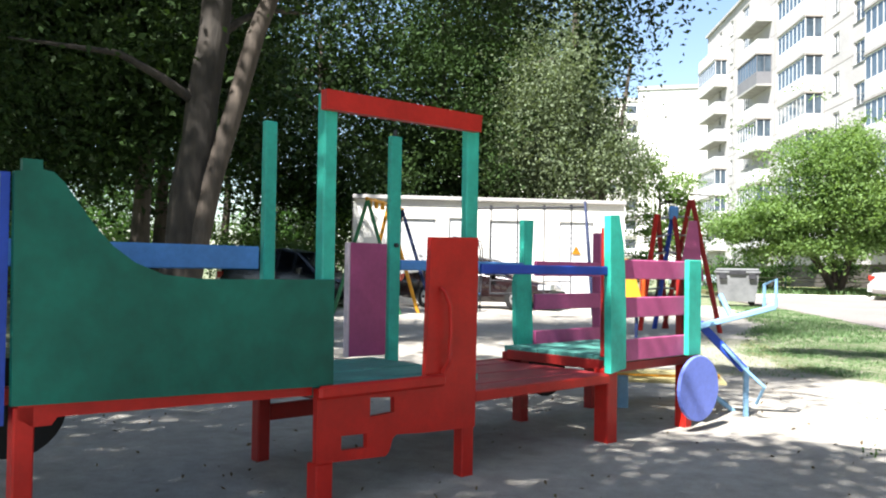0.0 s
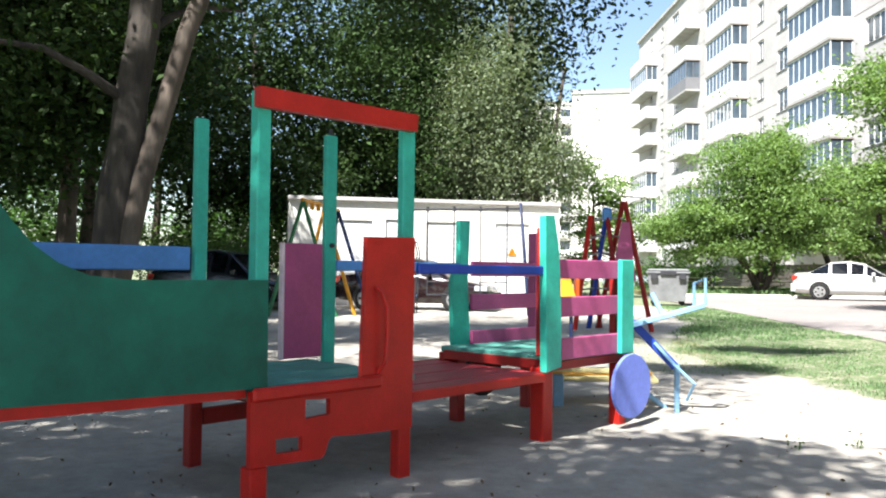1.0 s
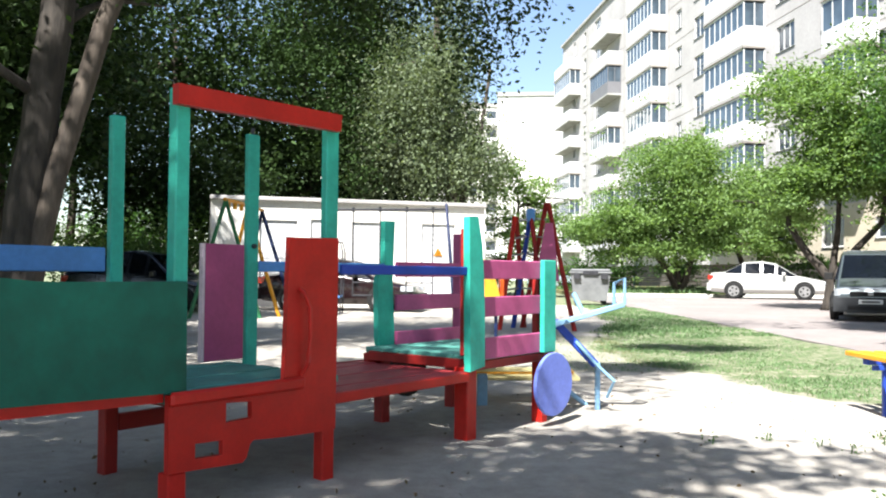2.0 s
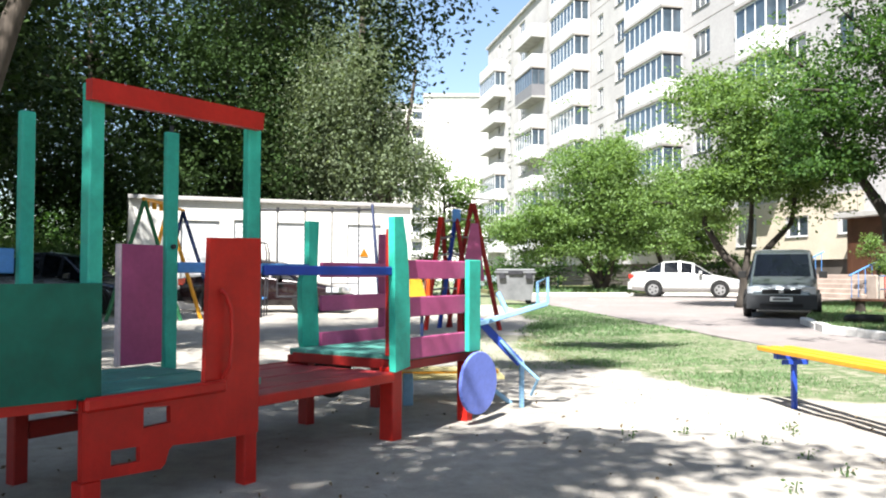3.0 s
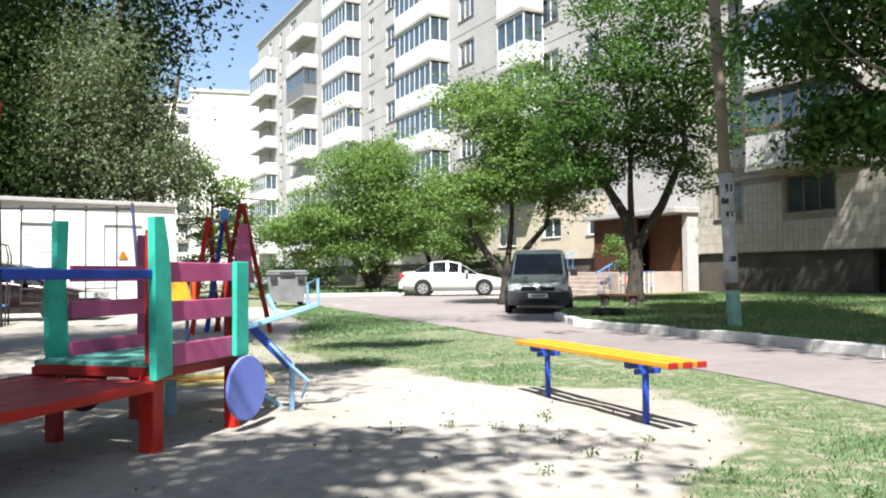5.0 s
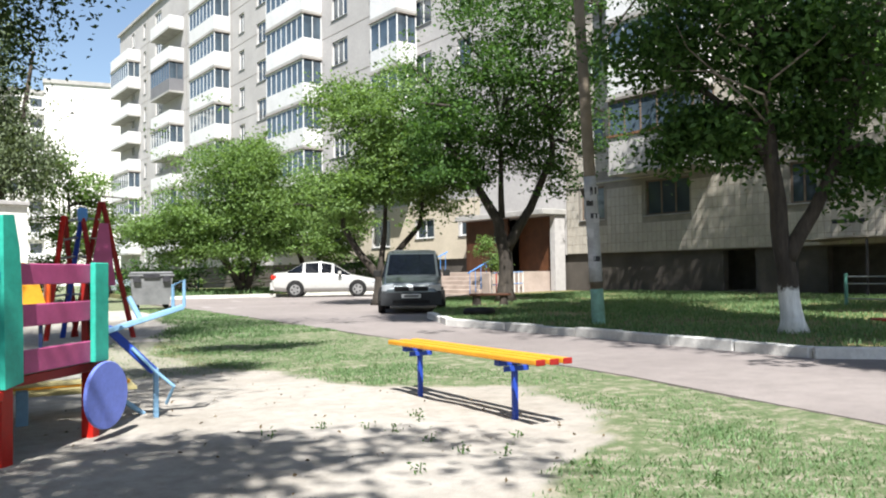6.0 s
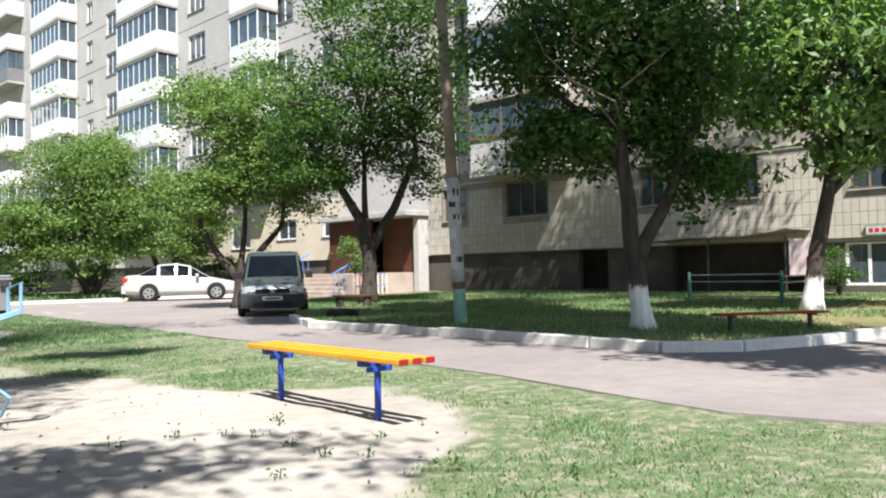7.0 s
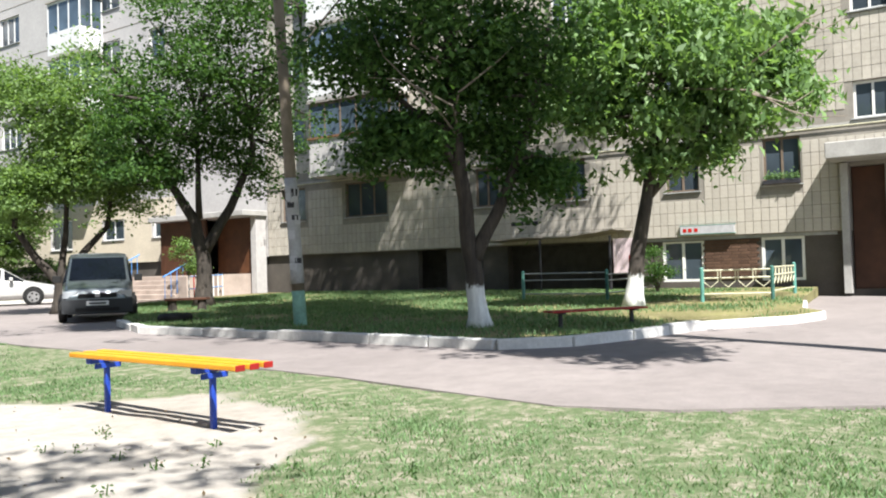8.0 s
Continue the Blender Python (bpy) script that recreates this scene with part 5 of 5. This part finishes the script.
# lamp pole
pole = thing("lamp_pole", Matrix.Translation((9.65, 11.38, 0.1)), "leaning timber lamp pole with torn notices and a green foot", "lamp pole")
LEAN = Vector((-0.29, 0.25, 9.0))
for nm, a, b, r0, r1, mat, lab in (("foot", -0.15, 0.62, 0.122, 0.116, POLEGREEN, "flaking pale green paint"), ("shaft", 0.62, 9.0, 0.112, 0.085, POLEWOOD, ""), ("paper_wrap", 0.75, 2.62, 0.118, 0.112, PAPER, "ragged white paper notices")):
    part(nm, tb([LEAN * (z / 9.0) for z in np.linspace(a, b, 8)], list(np.linspace(r0, r1, 8)), 14), mat, pole, lab, True)
prng = random.Random(4)
for k in range(14):
    z = prng.uniform(0.8, 2.5)
    a = prng.uniform(-2.8, -1.2)
    c = LEAN * (z / 9.0)
    m = Matrix.Translation(c) @ Matrix.Rotation(a + math.pi / 2, 4, "Z")
    part("notice", box(bmesh.new(), (-0.06, -0.1235, -0.07), (0.06, -0.1195, prng.uniform(0.0, 0.09)), m), surface("notice_paper", (0.5, 0.5, 0.52), 0.8, 0.2) if k == 0 else bpy.data.materials["notice_paper"] if k % 3 else DARKMETAL, pole)

# red bench on the lawn
rb = thing("low_bench", Matrix.Translation((10.85, 6.12, 0.06)) @ Matrix.Rotation(math.atan2(-0.49, 0.93), 4, "Z") @ Matrix.Scale(0.82, 4), "low dark red plank bench on the grass bed", "bench")
for k in range(3):
    part("plank", bx((-1.0, -0.17 + 0.12 * k, 0.36), (1.0, -0.07 + 0.12 * k, 0.395), 0.005), RED_DARK, rb)
for x in (-0.75, 0.75):
    lg = part("leg", bx((x - 0.03, -0.03, -0.1), (x + 0.03, 0.03, 0.33), 0.004), DARKMETAL, rb)
    part("crossbar", bx((x - 0.03, -0.16, 0.33), (x + 0.03, 0.18, 0.36), 0.004), DARKMETAL, lg)

# rough plank seat under the tree by the steps
seat = thing("plank_seat", Matrix.Translation((11.9, 18.4, 0.12)) @ Matrix.Rotation(radians(-28), 4, "Z"), "weathered brown plank seat on two stumps under the tree", "bench")
part("plank", bx((-0.55, -0.16, 0.30), (0.55, 0.16, 0.36), 0.01), BROWN_DOOR, seat)
for x in (-0.36, 0.36):
    part("stump", tb([(x, 0, -0.08), (x, 0, 0.30)], [0.13, 0.11], 10), BARK_DARK, seat)

# fences on the lawn
POSTGREEN = surface("green_fence_paint", (0.10, 0.26, 0.22), 0.5, 0.2, 4, 30, worn=(0.3, 0.34, 0.3), worn_at=0.65)
RAILPALE = surface("pale_fence_paint", (0.52, 0.50, 0.36), 0.5, 0.15, 4, 30)


def fence(pts, post, rail, h, label, loops=False, z0=None):
    e = thing("low_fence", Matrix(), label, "fence", "low fences")
    for k, (x, y) in enumerate(pts):
        z = lawn_z(x, y) if z0 is None else z0
        part("post", tb([(x, y, z - 0.1), (x, y, z + h)], 0.04, 10), post, e)
        part("cap", tb([(x, y, z + h), (x, y, z + h + 0.03)], [0.045, 0.02], 10), post, e)
        if k:
            a, b = Vector((*pts[k - 1], 0)), Vector((x, y, 0))
            for f in (0.93, 0.70, 0.22):
                part("rail", tb([(a.x, a.y, z + h * f), (b.x, b.y, z + h * f)], 0.017), rail, e)
            n = max(2, round((b - a).length / 0.36))
            for j in range(n if loops else 0):
                p, q = a.lerp(b, (j + 0.08) / n), a.lerp(b, (j + 0.92) / n)
                c = (p + q) / 2
                part("loop", tb([(p.x, p.y, z + h * 0.9), (p.x, p.y, z + h * 0.6), (c.x, c.y, z + h * 0.42), (q.x, q.y, z + h * 0.6), (q.x, q.y, z + h * 0.9)], 0.012, 6), rail, e)
    return e


fence([(16.75, 11.45), (16.9, 9.25)], POSTGREEN, ZINC, 0.68, "low fence with green posts and grey rails on the lawn")
fence([(16.4, 6.8), (17.1, 5.62)], POSTGREEN, RAILPALE, 0.68, "low fence panel with green posts and looped yellow rails", True)
fence([(17.1, 5.62), (19.6, 5.95)], POSTGREEN, RAILPALE, 0.68, "low fence panel with green posts and looped yellow rails", True)
fence([(16.9, 9.25), (18.9, 9.6), (20.9, 9.9)], POSTGREEN, ZINC, 0.6, "low fence with green posts and grey rails on the lawn")
fence([(7.4, 40.4), (9.4, 40.4), (11.4, 40.4), (13.4, 40.4), (15.4, 40.4)], POSTGREEN, RAILPALE, 0.75, "low pale fence under the fruit trees", False, 0.16)
# rubber ring on the lawn's corner
ty = thing("rubber_ring", Matrix.Translation((9.55, 15.2, 0.1)), "old black rubber ring lying on the grass", "rubber ring")
bm = bmesh.new()
ring_pts = [(math.cos(a) * 0.27, math.sin(a) * 0.27, 0.09) for a in np.linspace(0, 2 * math.pi, 25)]
tube(bm, ring_pts, 0.085, 10, False)
part("carcass", bm, BLACK, ty, smooth=True)


# ---- details of the house ----
# cream tiles on the near block: rows of upright tiles with recessed joints
def tile_ok(u, z, w, h):
    for o in OPEN:
        if u < o[1] + 0.02 and u + w > o[0] - 0.02 and z < o[3] + 0.02 and z + h > o[2] - 0.02:
            return False
    for o in wins:
        if u < o[1] + 0.01 and u + w > o[0] - 0.01 and z < o[3] + 0.01 and z + h > o[2] - 0.04:
            return False
    return True


tile_proto, verts, faces, n_piece = None, [], [], 0
TW, TH, TJ = 0.215, 0.345, 0.014
for r in range(26):
    for c in range(104):
        u, z = 1.6 + TW * c, 1.73 + TH * r
        if u + TW > 24.0 or 4.36 < z + TH and z < 4.50 or not tile_ok(u, z, TW, TH):
            continue
        if 3.3 < u < 13.0 and z < 4.4 and n_piece < 300:
            if tile_proto is None:
                tile_proto = part("tile", bx((0, -0.014, 0), (TW - TJ, -0.001, TH - TJ), 0.003), TILE, house)
                tile_proto.matrix_basis = Matrix.Translation((u, 0, z))
            else:
                again(tile_proto, "tile", house, Matrix.Translation((u, 0, z)))
            n_piece += 1
            continue
        k = len(verts)
        a, b = u + TW - TJ, z + TH - TJ
        verts += [(u, -0.014, z), (a, -0.014, z), (a, -0.014, b), (u, -0.014, b), (u, -0.001, z), (a, -0.001, z), (a, -0.001, b), (u, -0.001, b)]
        faces += [(k, k + 1, k + 2, k + 3), (k, k + 4, k + 5, k + 1), (k + 1, k + 5, k + 6, k + 2), (k + 2, k + 6, k + 7, k + 3), (k + 3, k + 7, k + 4, k)]
tm = bpy.data.meshes.new("tiles")
tm.from_pydata(verts, [], faces)
tm.materials.append(TILE)
to = new("tile_field", tm)
to.parent = house
tagged(to, "cream tiles in upright rows", kind="stuff")
part("pipe", tb([(-5.5, -0.06, 4.40), (24.0, -0.06, 4.40)], 0.018), RAILPALE, house, "thin yellow gas pipe along the wall")
part("ledge", bx((-5.5, -0.03, 4.43), (24.0, -0.002, 4.49)), CONCRETE, house)
part("corner_trim", bx((23.985, -0.03, 1.70), (24.05, 0.0, ROOF_Z)), PANEL, house)
# basement band with shop windows
part("band", bx((3.4, 0.06, 1.62), (9.0, 0.118, 1.70), 0.004), ZINC, house)
for a, b in ((4.2, 5.3), (6.85, 8.05)):
    bm = bmesh.new()
    z0, z1 = 0.45, 1.62
    for x in (a, (a + b) / 2 - 0.04, b - 0.08):
        box(bm, (x, 0.14, z0), (x + 0.08, 0.22, z1))
    box(bm, (a + 0.08, 0.142, z1 - 0.07), (b - 0.08, 0.218, z1))
    box(bm, (a + 0.08, 0.142, z0), (b - 0.08, 0.218, z0 + 0.07))
    w = part("shop_window", bm, FRAME_WHITE, house, "white-framed basement shop window")
    part("pane", bx((a + 0.05, 0.17, z0 + 0.05), (b - 0.05, 0.18, z1 - 0.05)), GLASS, w)
BRICKRED = surface("dark_brown_brick", (0.13, 0.075, 0.05), 0.85, 0.25, 3, 30, per=0.35)
bp = None
for r in range(13):
    for c in range(6):
        u, z = 5.36 + 0.245 * c + (0.06 if r % 2 else 0), 0.5 + 0.085 * r
        m = Matrix.Translation((u, 0, z))
        if bp is None:
            bp = part("brick", bx((0, 0.095, 0), (0.235, 0.119, 0.074), 0.004), BRICKRED, house)
            bp.matrix_basis = m
        else:
            again(bp, "brick", house, m)
sg = part("sign_board", bx((5.95, -0.10, 1.79), (7.45, -0.016, 2.02), 0.006), PAPER, house, "long white sign board")
part("sign_frame", bx((5.93, -0.104, 1.775), (7.47, -0.02, 1.789)), POSTGREEN, sg)
part("sign_frame", bx((5.93, -0.104, 2.021), (7.47, -0.02, 2.035)), POSTGREEN, sg)
for u in (6.95, 7.12, 7.27):
    part("sign_bar", bx((u, -0.106, 1.85), (u + 0.1, -0.1005, 1.95)), RED, sg)
for k in range(4):
    part("wall_mark", bx((12.0 + 0.26 * k, -0.018, 2.32), (12.18 + 0.26 * k, -0.0145, 2.44)), DARKMETAL, house)
# flower box on the near window
fb = part("flower_box", bx((4.22, -0.16, 3.02), (5.15, -0.02, 3.13), 0.01), DARKMETAL, house, "window box of yellow-green flowers")
rngf = np.random.default_rng(3)
tagged(leaf_mesh("flowers", np.stack([rngf.uniform(4.24, 5.12, 500), rngf.normal(-0.1, 0.05, 500), 3.16 + np.abs(rngf.normal(0, 0.09, 500))], 1), 0.06, rngf, 0, 0.7, GRASS, fb), kind="stuff")
# awning over the basement way
aw = part("awning", plate([(0, 1.80), (1.6, 1.86), (3.0, 1.83), (4.45, 1.98), (4.45, 2.01), (3.0, 1.87), (1.6, 1.90), (0, 1.835)], [], 1.5), TINROOF, house, "sagging tin awning")
aw.matrix_basis = Matrix.Translation((13.35, -1.5, 0)) @ Matrix.Diagonal((-1, 1, 1, 1))
for u in (9.0, 11.2, 13.2):
    part("awning_post", bx((u, -1.47, 0.15), (u + 0.05, -1.42, 1.82)), DARKMETAL, house)
part("poster", bx((8.15, -1.40, 0.75), (8.95, -1.36, 1.72), 0.004), surface("pink_white_poster", (0.62, 0.50, 0.52), 0.5, 0.15, 2), house, "pale pink poster board")
part("poster_bar", bx((8.35, -1.406, 0.95), (8.5, -1.4005, 1.25)), RED_DARK, house)
# near entrance with a concrete canopy
part("door", bx((2.27, 0.2, 0.2), (3.03, 0.26, 3.33), 0.004), BROWN_DOOR, house, "tall brown wooden entrance door")
part("door_jamb", bx((3.06, -0.25, 0.1), (3.24, -0.002, 3.42), 0.006), CONCRETE, house)
part("canopy", bx((0.6, -1.3, 3.45), (3.42, -0.002, 3.85), 0.02), CONCRETE, house, "concrete slab over the entrance")
part("side_wall", bx((0.6, -1.25, 0.0), (0.85, -0.002, 3.44)), PANEL, house)
# far entrance: porch with steps
part("porch_wall", bx((24.1, -0.55, 0.05), (24.4, -0.002, 3.30), 0.01), PANEL, house, "whitewashed porch side wall")
part("porch_wall", bx((29.2, -0.9, 0.05), (29.5, -0.002, 3.30), 0.01), BROWN_DOOR, house)
part("porch_roof", bx((24.0, -1.3, 3.30), (29.8, -0.002, 3.52), 0.02), CONCRETE, house, "concrete porch slab")
part("porch_front", bx((26.6, -0.9, 1.05), (29.2, -0.82, 3.29), 0.005), BROWN_DOOR, house, "brown boarded porch front")
part("porch_door", bx((24.42, -0.3, 1.05), (26.58, -0.22, 3.28), 0.005), surface("orange_brown_door", (0.085, 0.034, 0.015), 0.5, 0.25, 3, 30), house, "orange-brown wooden door")
part("porch_glass", bx((27.1, -0.91, 2.3), (27.5, -0.902, 2.9)), GLASS, house)
st = thing("entrance_steps", HOUSE_M.copy(), "worn concrete entrance steps with blue rails", "steps")
for k in range(6):
    part("step", bx((25.0, -2.1 - 0.33 * (6 - k), -0.05), (29.4, -1.71 - 0.33 * (6 - k) + (0 if k < 5 else 0.0), 0.19 + 0.17 * k), 0.012), STEP, st)
part("landing", bx((24.56, -2.045, -0.05), (29.2, -0.31, 1.05)), STEP, st)
for u in (25.1, 29.3):
    part("handrail", tb([(u, -4.2, 1.0), (u, -2.1, 1.95)], 0.025), BLUE_LIGHT, st)
    for k in range(8):
        z = 0.25 + 0.125 * k
        part("baluster", tb([(u, -4.1 + 0.27 * k, z - 0.1), (u, -4.1 + 0.27 * k, z + 0.80)], 0.012), BLUE_LIGHT, st)
# balustrade and shrubs by the steps
bl = thing("entrance_fence", Matrix(), "white and red painted low fence beside the steps", "fence")
for k in range(8):
    p = fac(24.2 - 0.12 * k, 2.2 + 0.32 * k)
    z = lawn_z(p.x, p.y)
    part("post", tb([(p.x, p.y, z - 0.05), (p.x, p.y, z + 0.8)], 0.02), RED if k in (3, 6) else FRAME_WHITE, bl)
a, b = fac(24.2, 2.2), fac(24.2 - 0.84, 2.2 + 2.24)
for h in (0.35, 0.78):
    part("rail", tb([(a.x, a.y, 0.25 + h), (b.x, b.y, 0.22 + h)], 0.018), BLUE_LIGHT, bl)


def shrub(name, label, c, r, n, size, mat, seed):
    rng = np.random.default_rng(seed)
    c = Vector(c)
    e = thing(name, Matrix.Translation(c), label, "shrub")
    bm = bmesh.new()
    for k in range(9):
        a, t = rng.uniform(0, 6.28), rng.uniform(0.3, 0.8)
        tube(bm, [(0, 0, -0.05), (math.cos(a) * r[0] * t * 0.5, math.sin(a) * r[1] * t * 0.5, r[2] * 0.9), (math.cos(a) * r[0] * t, math.sin(a) * r[1] * t, r[2] * 1.6)], [0.02, 0.014, 0.005], 5)
    part("stem", bm, BARK, e)
    pts, _ = crown_points(rng, [((0, 0, r[2]), r, 1)], n, 14)
    leaf_mesh("foliage", pts, size, rng, 0.1, 0.5, mat, e)
    return e


q = fac(24.9, 3.2)
shrub("shrub", "yellow-green shrub beside the entrance steps", (q.x, q.y, 1.0), (0.6, 0.6, 0.75), 1500, 0.10, LEAF_APPLE, 51)
part("planter", bx((24.5, -3.6, 0.1), (25.0, -2.6, 1.02), 0.02), STEP, house, "concrete planter cheek")
q = fac(7.35, 2.4)
shrub("shrub", "small round shrub before the shop window", (q.x, q.y, lawn_z(q.x, q.y)), (0.62, 0.5, 0.55), 2200, 0.07, LEAF_MID, 52)
for k, (x, y) in enumerate(((6.8, 41.5), (9.2, 43), (12.6, 43.5), (16.5, 42), (18.5, 40.5), (3.0, 40.5))):
    shrub("shrub", "green shrub under the fruit trees", (x, y, 0.1), (1.6, 1.1, 1.0), 2600, 0.14, LEAF_MID, 60 + k)

for k, (x, y, s) in enumerate(((-10.9, 27.0, 1.3), (-8.9, 26.4, 1.5), (-13.5, 19.5, 1.2), (-11.2, 16.6, 1.0), (-16.5, 20.5, 1.5), (-14.5, 28, 1.6), (-7.6, 29.5, 1.5))):
    shrub("shrub", "sunlit yellow-green shrub behind the playground", (x, y, -0.02), (1.3 * s, 1.1 * s, 1.0 * s), 3200, 0.15, LEAF_APPLE, 80 + k)

for k, (x, y, s) in enumerate(((-30, 32, 3.2), (-25, 41, 3.4), (-17, 47, 3.2), (-11, 50, 3.0), (-34, 22, 3.2), (-4, 52, 2.6), (-30, 12, 3.2))):
    shrub("shrub", "tall leafy thicket far behind the playground", (x, y, -0.02), (1.5 * s, 1.1 * s, 1.1 * s), 7000, 0.3, LEAF_MID, 120 + k)

# ---- white tower block far behind ----
tw = thing("tower_block", Matrix.Translation((12.5, 112, 0)) @ Matrix.Rotation(radians(-6), 4, "Z"), "white nine-storey block far behind the yard", "apartment house")
part("wall", bx((-5.0, 0, 0), (14, 14, 25.2)), PLASTER, tw)
part("roof", bx((-5.2, -0.2, 25.2), (14.2, 14.2, 25.7)), CONCRETE, tw)
tw2 = thing("tower_block", Matrix.Translation((-4.0, 118, 0)) @ Matrix.Rotation(radians(4), 4, "Z"), "white balconied block far behind the yard", "apartment house")
part("wall", bx((-14, 0, 0), (13.0, 12, 25.0)), PLASTER, tw2)
part("roof", bx((-14.2, -0.2, 25.0), (13.2, 12.2, 25.5)), CONCRETE, tw2)
wp = bpm = None
for k in range(9):
    for c in range(9):
        m = Matrix.Translation((-12.5 + 2.85 * c, 0, 1.2 + 2.7 * k))
        if wp is None:
            wp = part("window", bx((0, -0.03, 0.2), (1.4, -0.002, 1.6)), GLASS, tw2)
            wp.matrix_basis = m
        else:
            again(wp, "window", tw2, m)
        if c % 2 == 0:
            if bpm is None:
                bpm = part("balcony", bx((-0.4, -1.0, -0.6), (2.0, -0.04, 0.3)), BAL_WHITE, tw2)
                bpm.matrix_basis = m
            else:
                again(bpm, "balcony", tw2, m)


# ---- grass and weeds ----
def blades(name, label, spots, height, rng, material, z_at, lean=0.5, width=0.006):
    """Grass blades, each a bent strip of three faces, joined as one stuff."""
    n = len(spots)
    h = height * rng.uniform(0.45, 1.3, n)
    a = rng.uniform(0, 2 * np.pi, n)
    side = np.stack([np.cos(a), np.sin(a), 0 * a], 1) * (width * rng.uniform(0.7, 1.4, n))[:, None]
    b = rng.uniform(0, 2 * np.pi, n)
    out = np.stack([np.cos(b), np.sin(b), 0 * b], 1) * (h * lean * rng.uniform(0.2, 1.2, n))[:, None]
    base = np.concatenate([spots, np.array([[z_at(x, y)] for x, y in spots])], 1)
    up = np.zeros((n, 3))
    up[:, 2] = h
    v = np.empty((n, 5, 3), np.float32)
    v[:, 0], v[:, 1] = base - side, base + side
    v[:, 2], v[:, 3] = base + side * 0.7 + up * 0.6 + out * 0.4, base - side * 0.7 + up * 0.6 + out * 0.4
    v[:, 4] = base + up + out
    idx = np.arange(n)[:, None] * 5
    lv = np.concatenate([idx + np.array([[0, 1, 2, 3]]), idx + np.array([[3, 2, 4]])], 1).astype(np.int32)
    me = bpy.data.meshes.new(name)
    me.vertices.add(n * 5)
    me.vertices.foreach_set("co", v.ravel())
    me.loops.add(n * 7)
    me.loops.foreach_set("vertex_index", lv.ravel())
    me.polygons.add(n * 2)
    me.polygons.foreach_set("loop_start", np.stack([np.arange(n) * 7, np.arange(n) * 7 + 4], 1).ravel().astype(np.int32))
    me.update(calc_edges=True)
    me.materials.append(material)
    return tagged(new(name, me), label, "grass", kind="stuff")


grng = np.random.default_rng(8)
road_poly = ROAD


def sow(n, x0, x1, y0, y1, keep):
    out = []
    pts = grng.uniform((x0, y0), (x1, y1), (n, 2))
    for x, y in pts:
        if grng.random() < keep(x, y):
            out.append((x, y))
    return np.array(out)


def turf_keep(x, y):
    if inside(x, y, road_poly):
        return 0.0
    t = turf_at(x, y)
    p = 0.55 + 0.95 * noise.noise(Vector((x * 1.3, y * 1.3, 11))) + 0.25 * noise.noise(Vector((x * 5, y * 5, 2)))
    return max(0.0, min(1.0, p)) * max(0.0, (t - 0.35) / 0.65)


def near_first(x, y):
    return min(1.0, 9.0 / (x * x + y * y) ** 0.5 / 1.4)


flat = lambda x, y: -0.015
spots = sow(290000, 0.8, 7.0, 0.2, 14, lambda x, y: turf_keep(x, y) * near_first(x, y))
blades("grass", "thin sunlit grass between sand and road", spots, 0.032, grng, GRASS, flat, 1.1, 0.004)
spots = sow(70000, 0.8, 7.0, 0.2, 14, lambda x, y: turf_keep(x + 3.1, y + 1.7) * (turf_at(x, y) > 0.5))
blades("dry_grass", "dry straw-coloured grass blades", spots, 0.032, grng, GRASS_DRY, flat, 1.1, 0.0035)
spots = sow(60000, 1.5, 6.3, 14, 27, turf_keep)
blades("grass", "grass strip along the road farther off", spots, 0.055, grng, GRASS, flat, 0.7, 0.010)
lawn_xy = [(p.x, p.y) for p in lawn_pts]
spots = sow(120000, 8.3, 21.5, 4, 24, lambda x, y: (1.0 if inside(x, y, lawn_xy) else 0.0) * max(0.0, min(1.0, 0.75 + 1.3 * noise.noise(Vector((x * 0.5, y * 0.5, 4))) - (0.5 if y < 8 and x > 12 else 0))))
blades("grass", "shaded lawn grass before the house", spots, 0.06, grng, GRASS, lawn_z, 0.7, 0.008)
spots = sow(14000, 6.4, 20, 38, 46, lambda x, y: 1.0)
blades("grass", "grass under the fruit trees", spots, 0.2, grng, GRASS, lambda x, y: 0.16, 0.4, 0.03)


def weed(x, y, k):
    e = thing("weed", Matrix.Translation((x, y, -0.01)), "small leafy weed growing in the sand", "plant", "weeds")
    rng = np.random.default_rng(200 + k)
    n = 16
    pts = np.stack([rng.normal(0, 0.05, n), rng.normal(0, 0.05, n), np.abs(rng.normal(0.03, 0.035, n))], 1)
    leaf_mesh("leaves", pts * 0.6, 0.028, rng, -0.3, 0.45, LEAF_MID, e)
    part("stem", tb([(0, 0, -0.02), (0.01, 0, 0.05)], 0.004, 5), LEAF_MID, e)


wr = random.Random(17)
for k in range(8):
    weed(wr.gauss(2.45, 0.42), wr.gauss(5.35, 0.5), k)
for k in range(6):
    weed(wr.uniform(2.0, 3.3), wr.uniform(2.6, 4.2), 40 + k)

# twigs and dead leaves lying on the sand
tr_n = 380
tp = np.stack([grng.uniform(-3.5, 3.6, tr_n), grng.uniform(2.4, 9.5, tr_n), np.full(tr_n, 0.006)], 1)
lit = leaf_mesh("leaf_litter", tp, 0.028, grng, 0, 0.6, surface("dead_leaf", (0.12, 0.085, 0.045), 0.9, 0.3), None)
tagged(lit, "dead leaves and bits of twig on the sand", "leaf litter", kind="stuff")
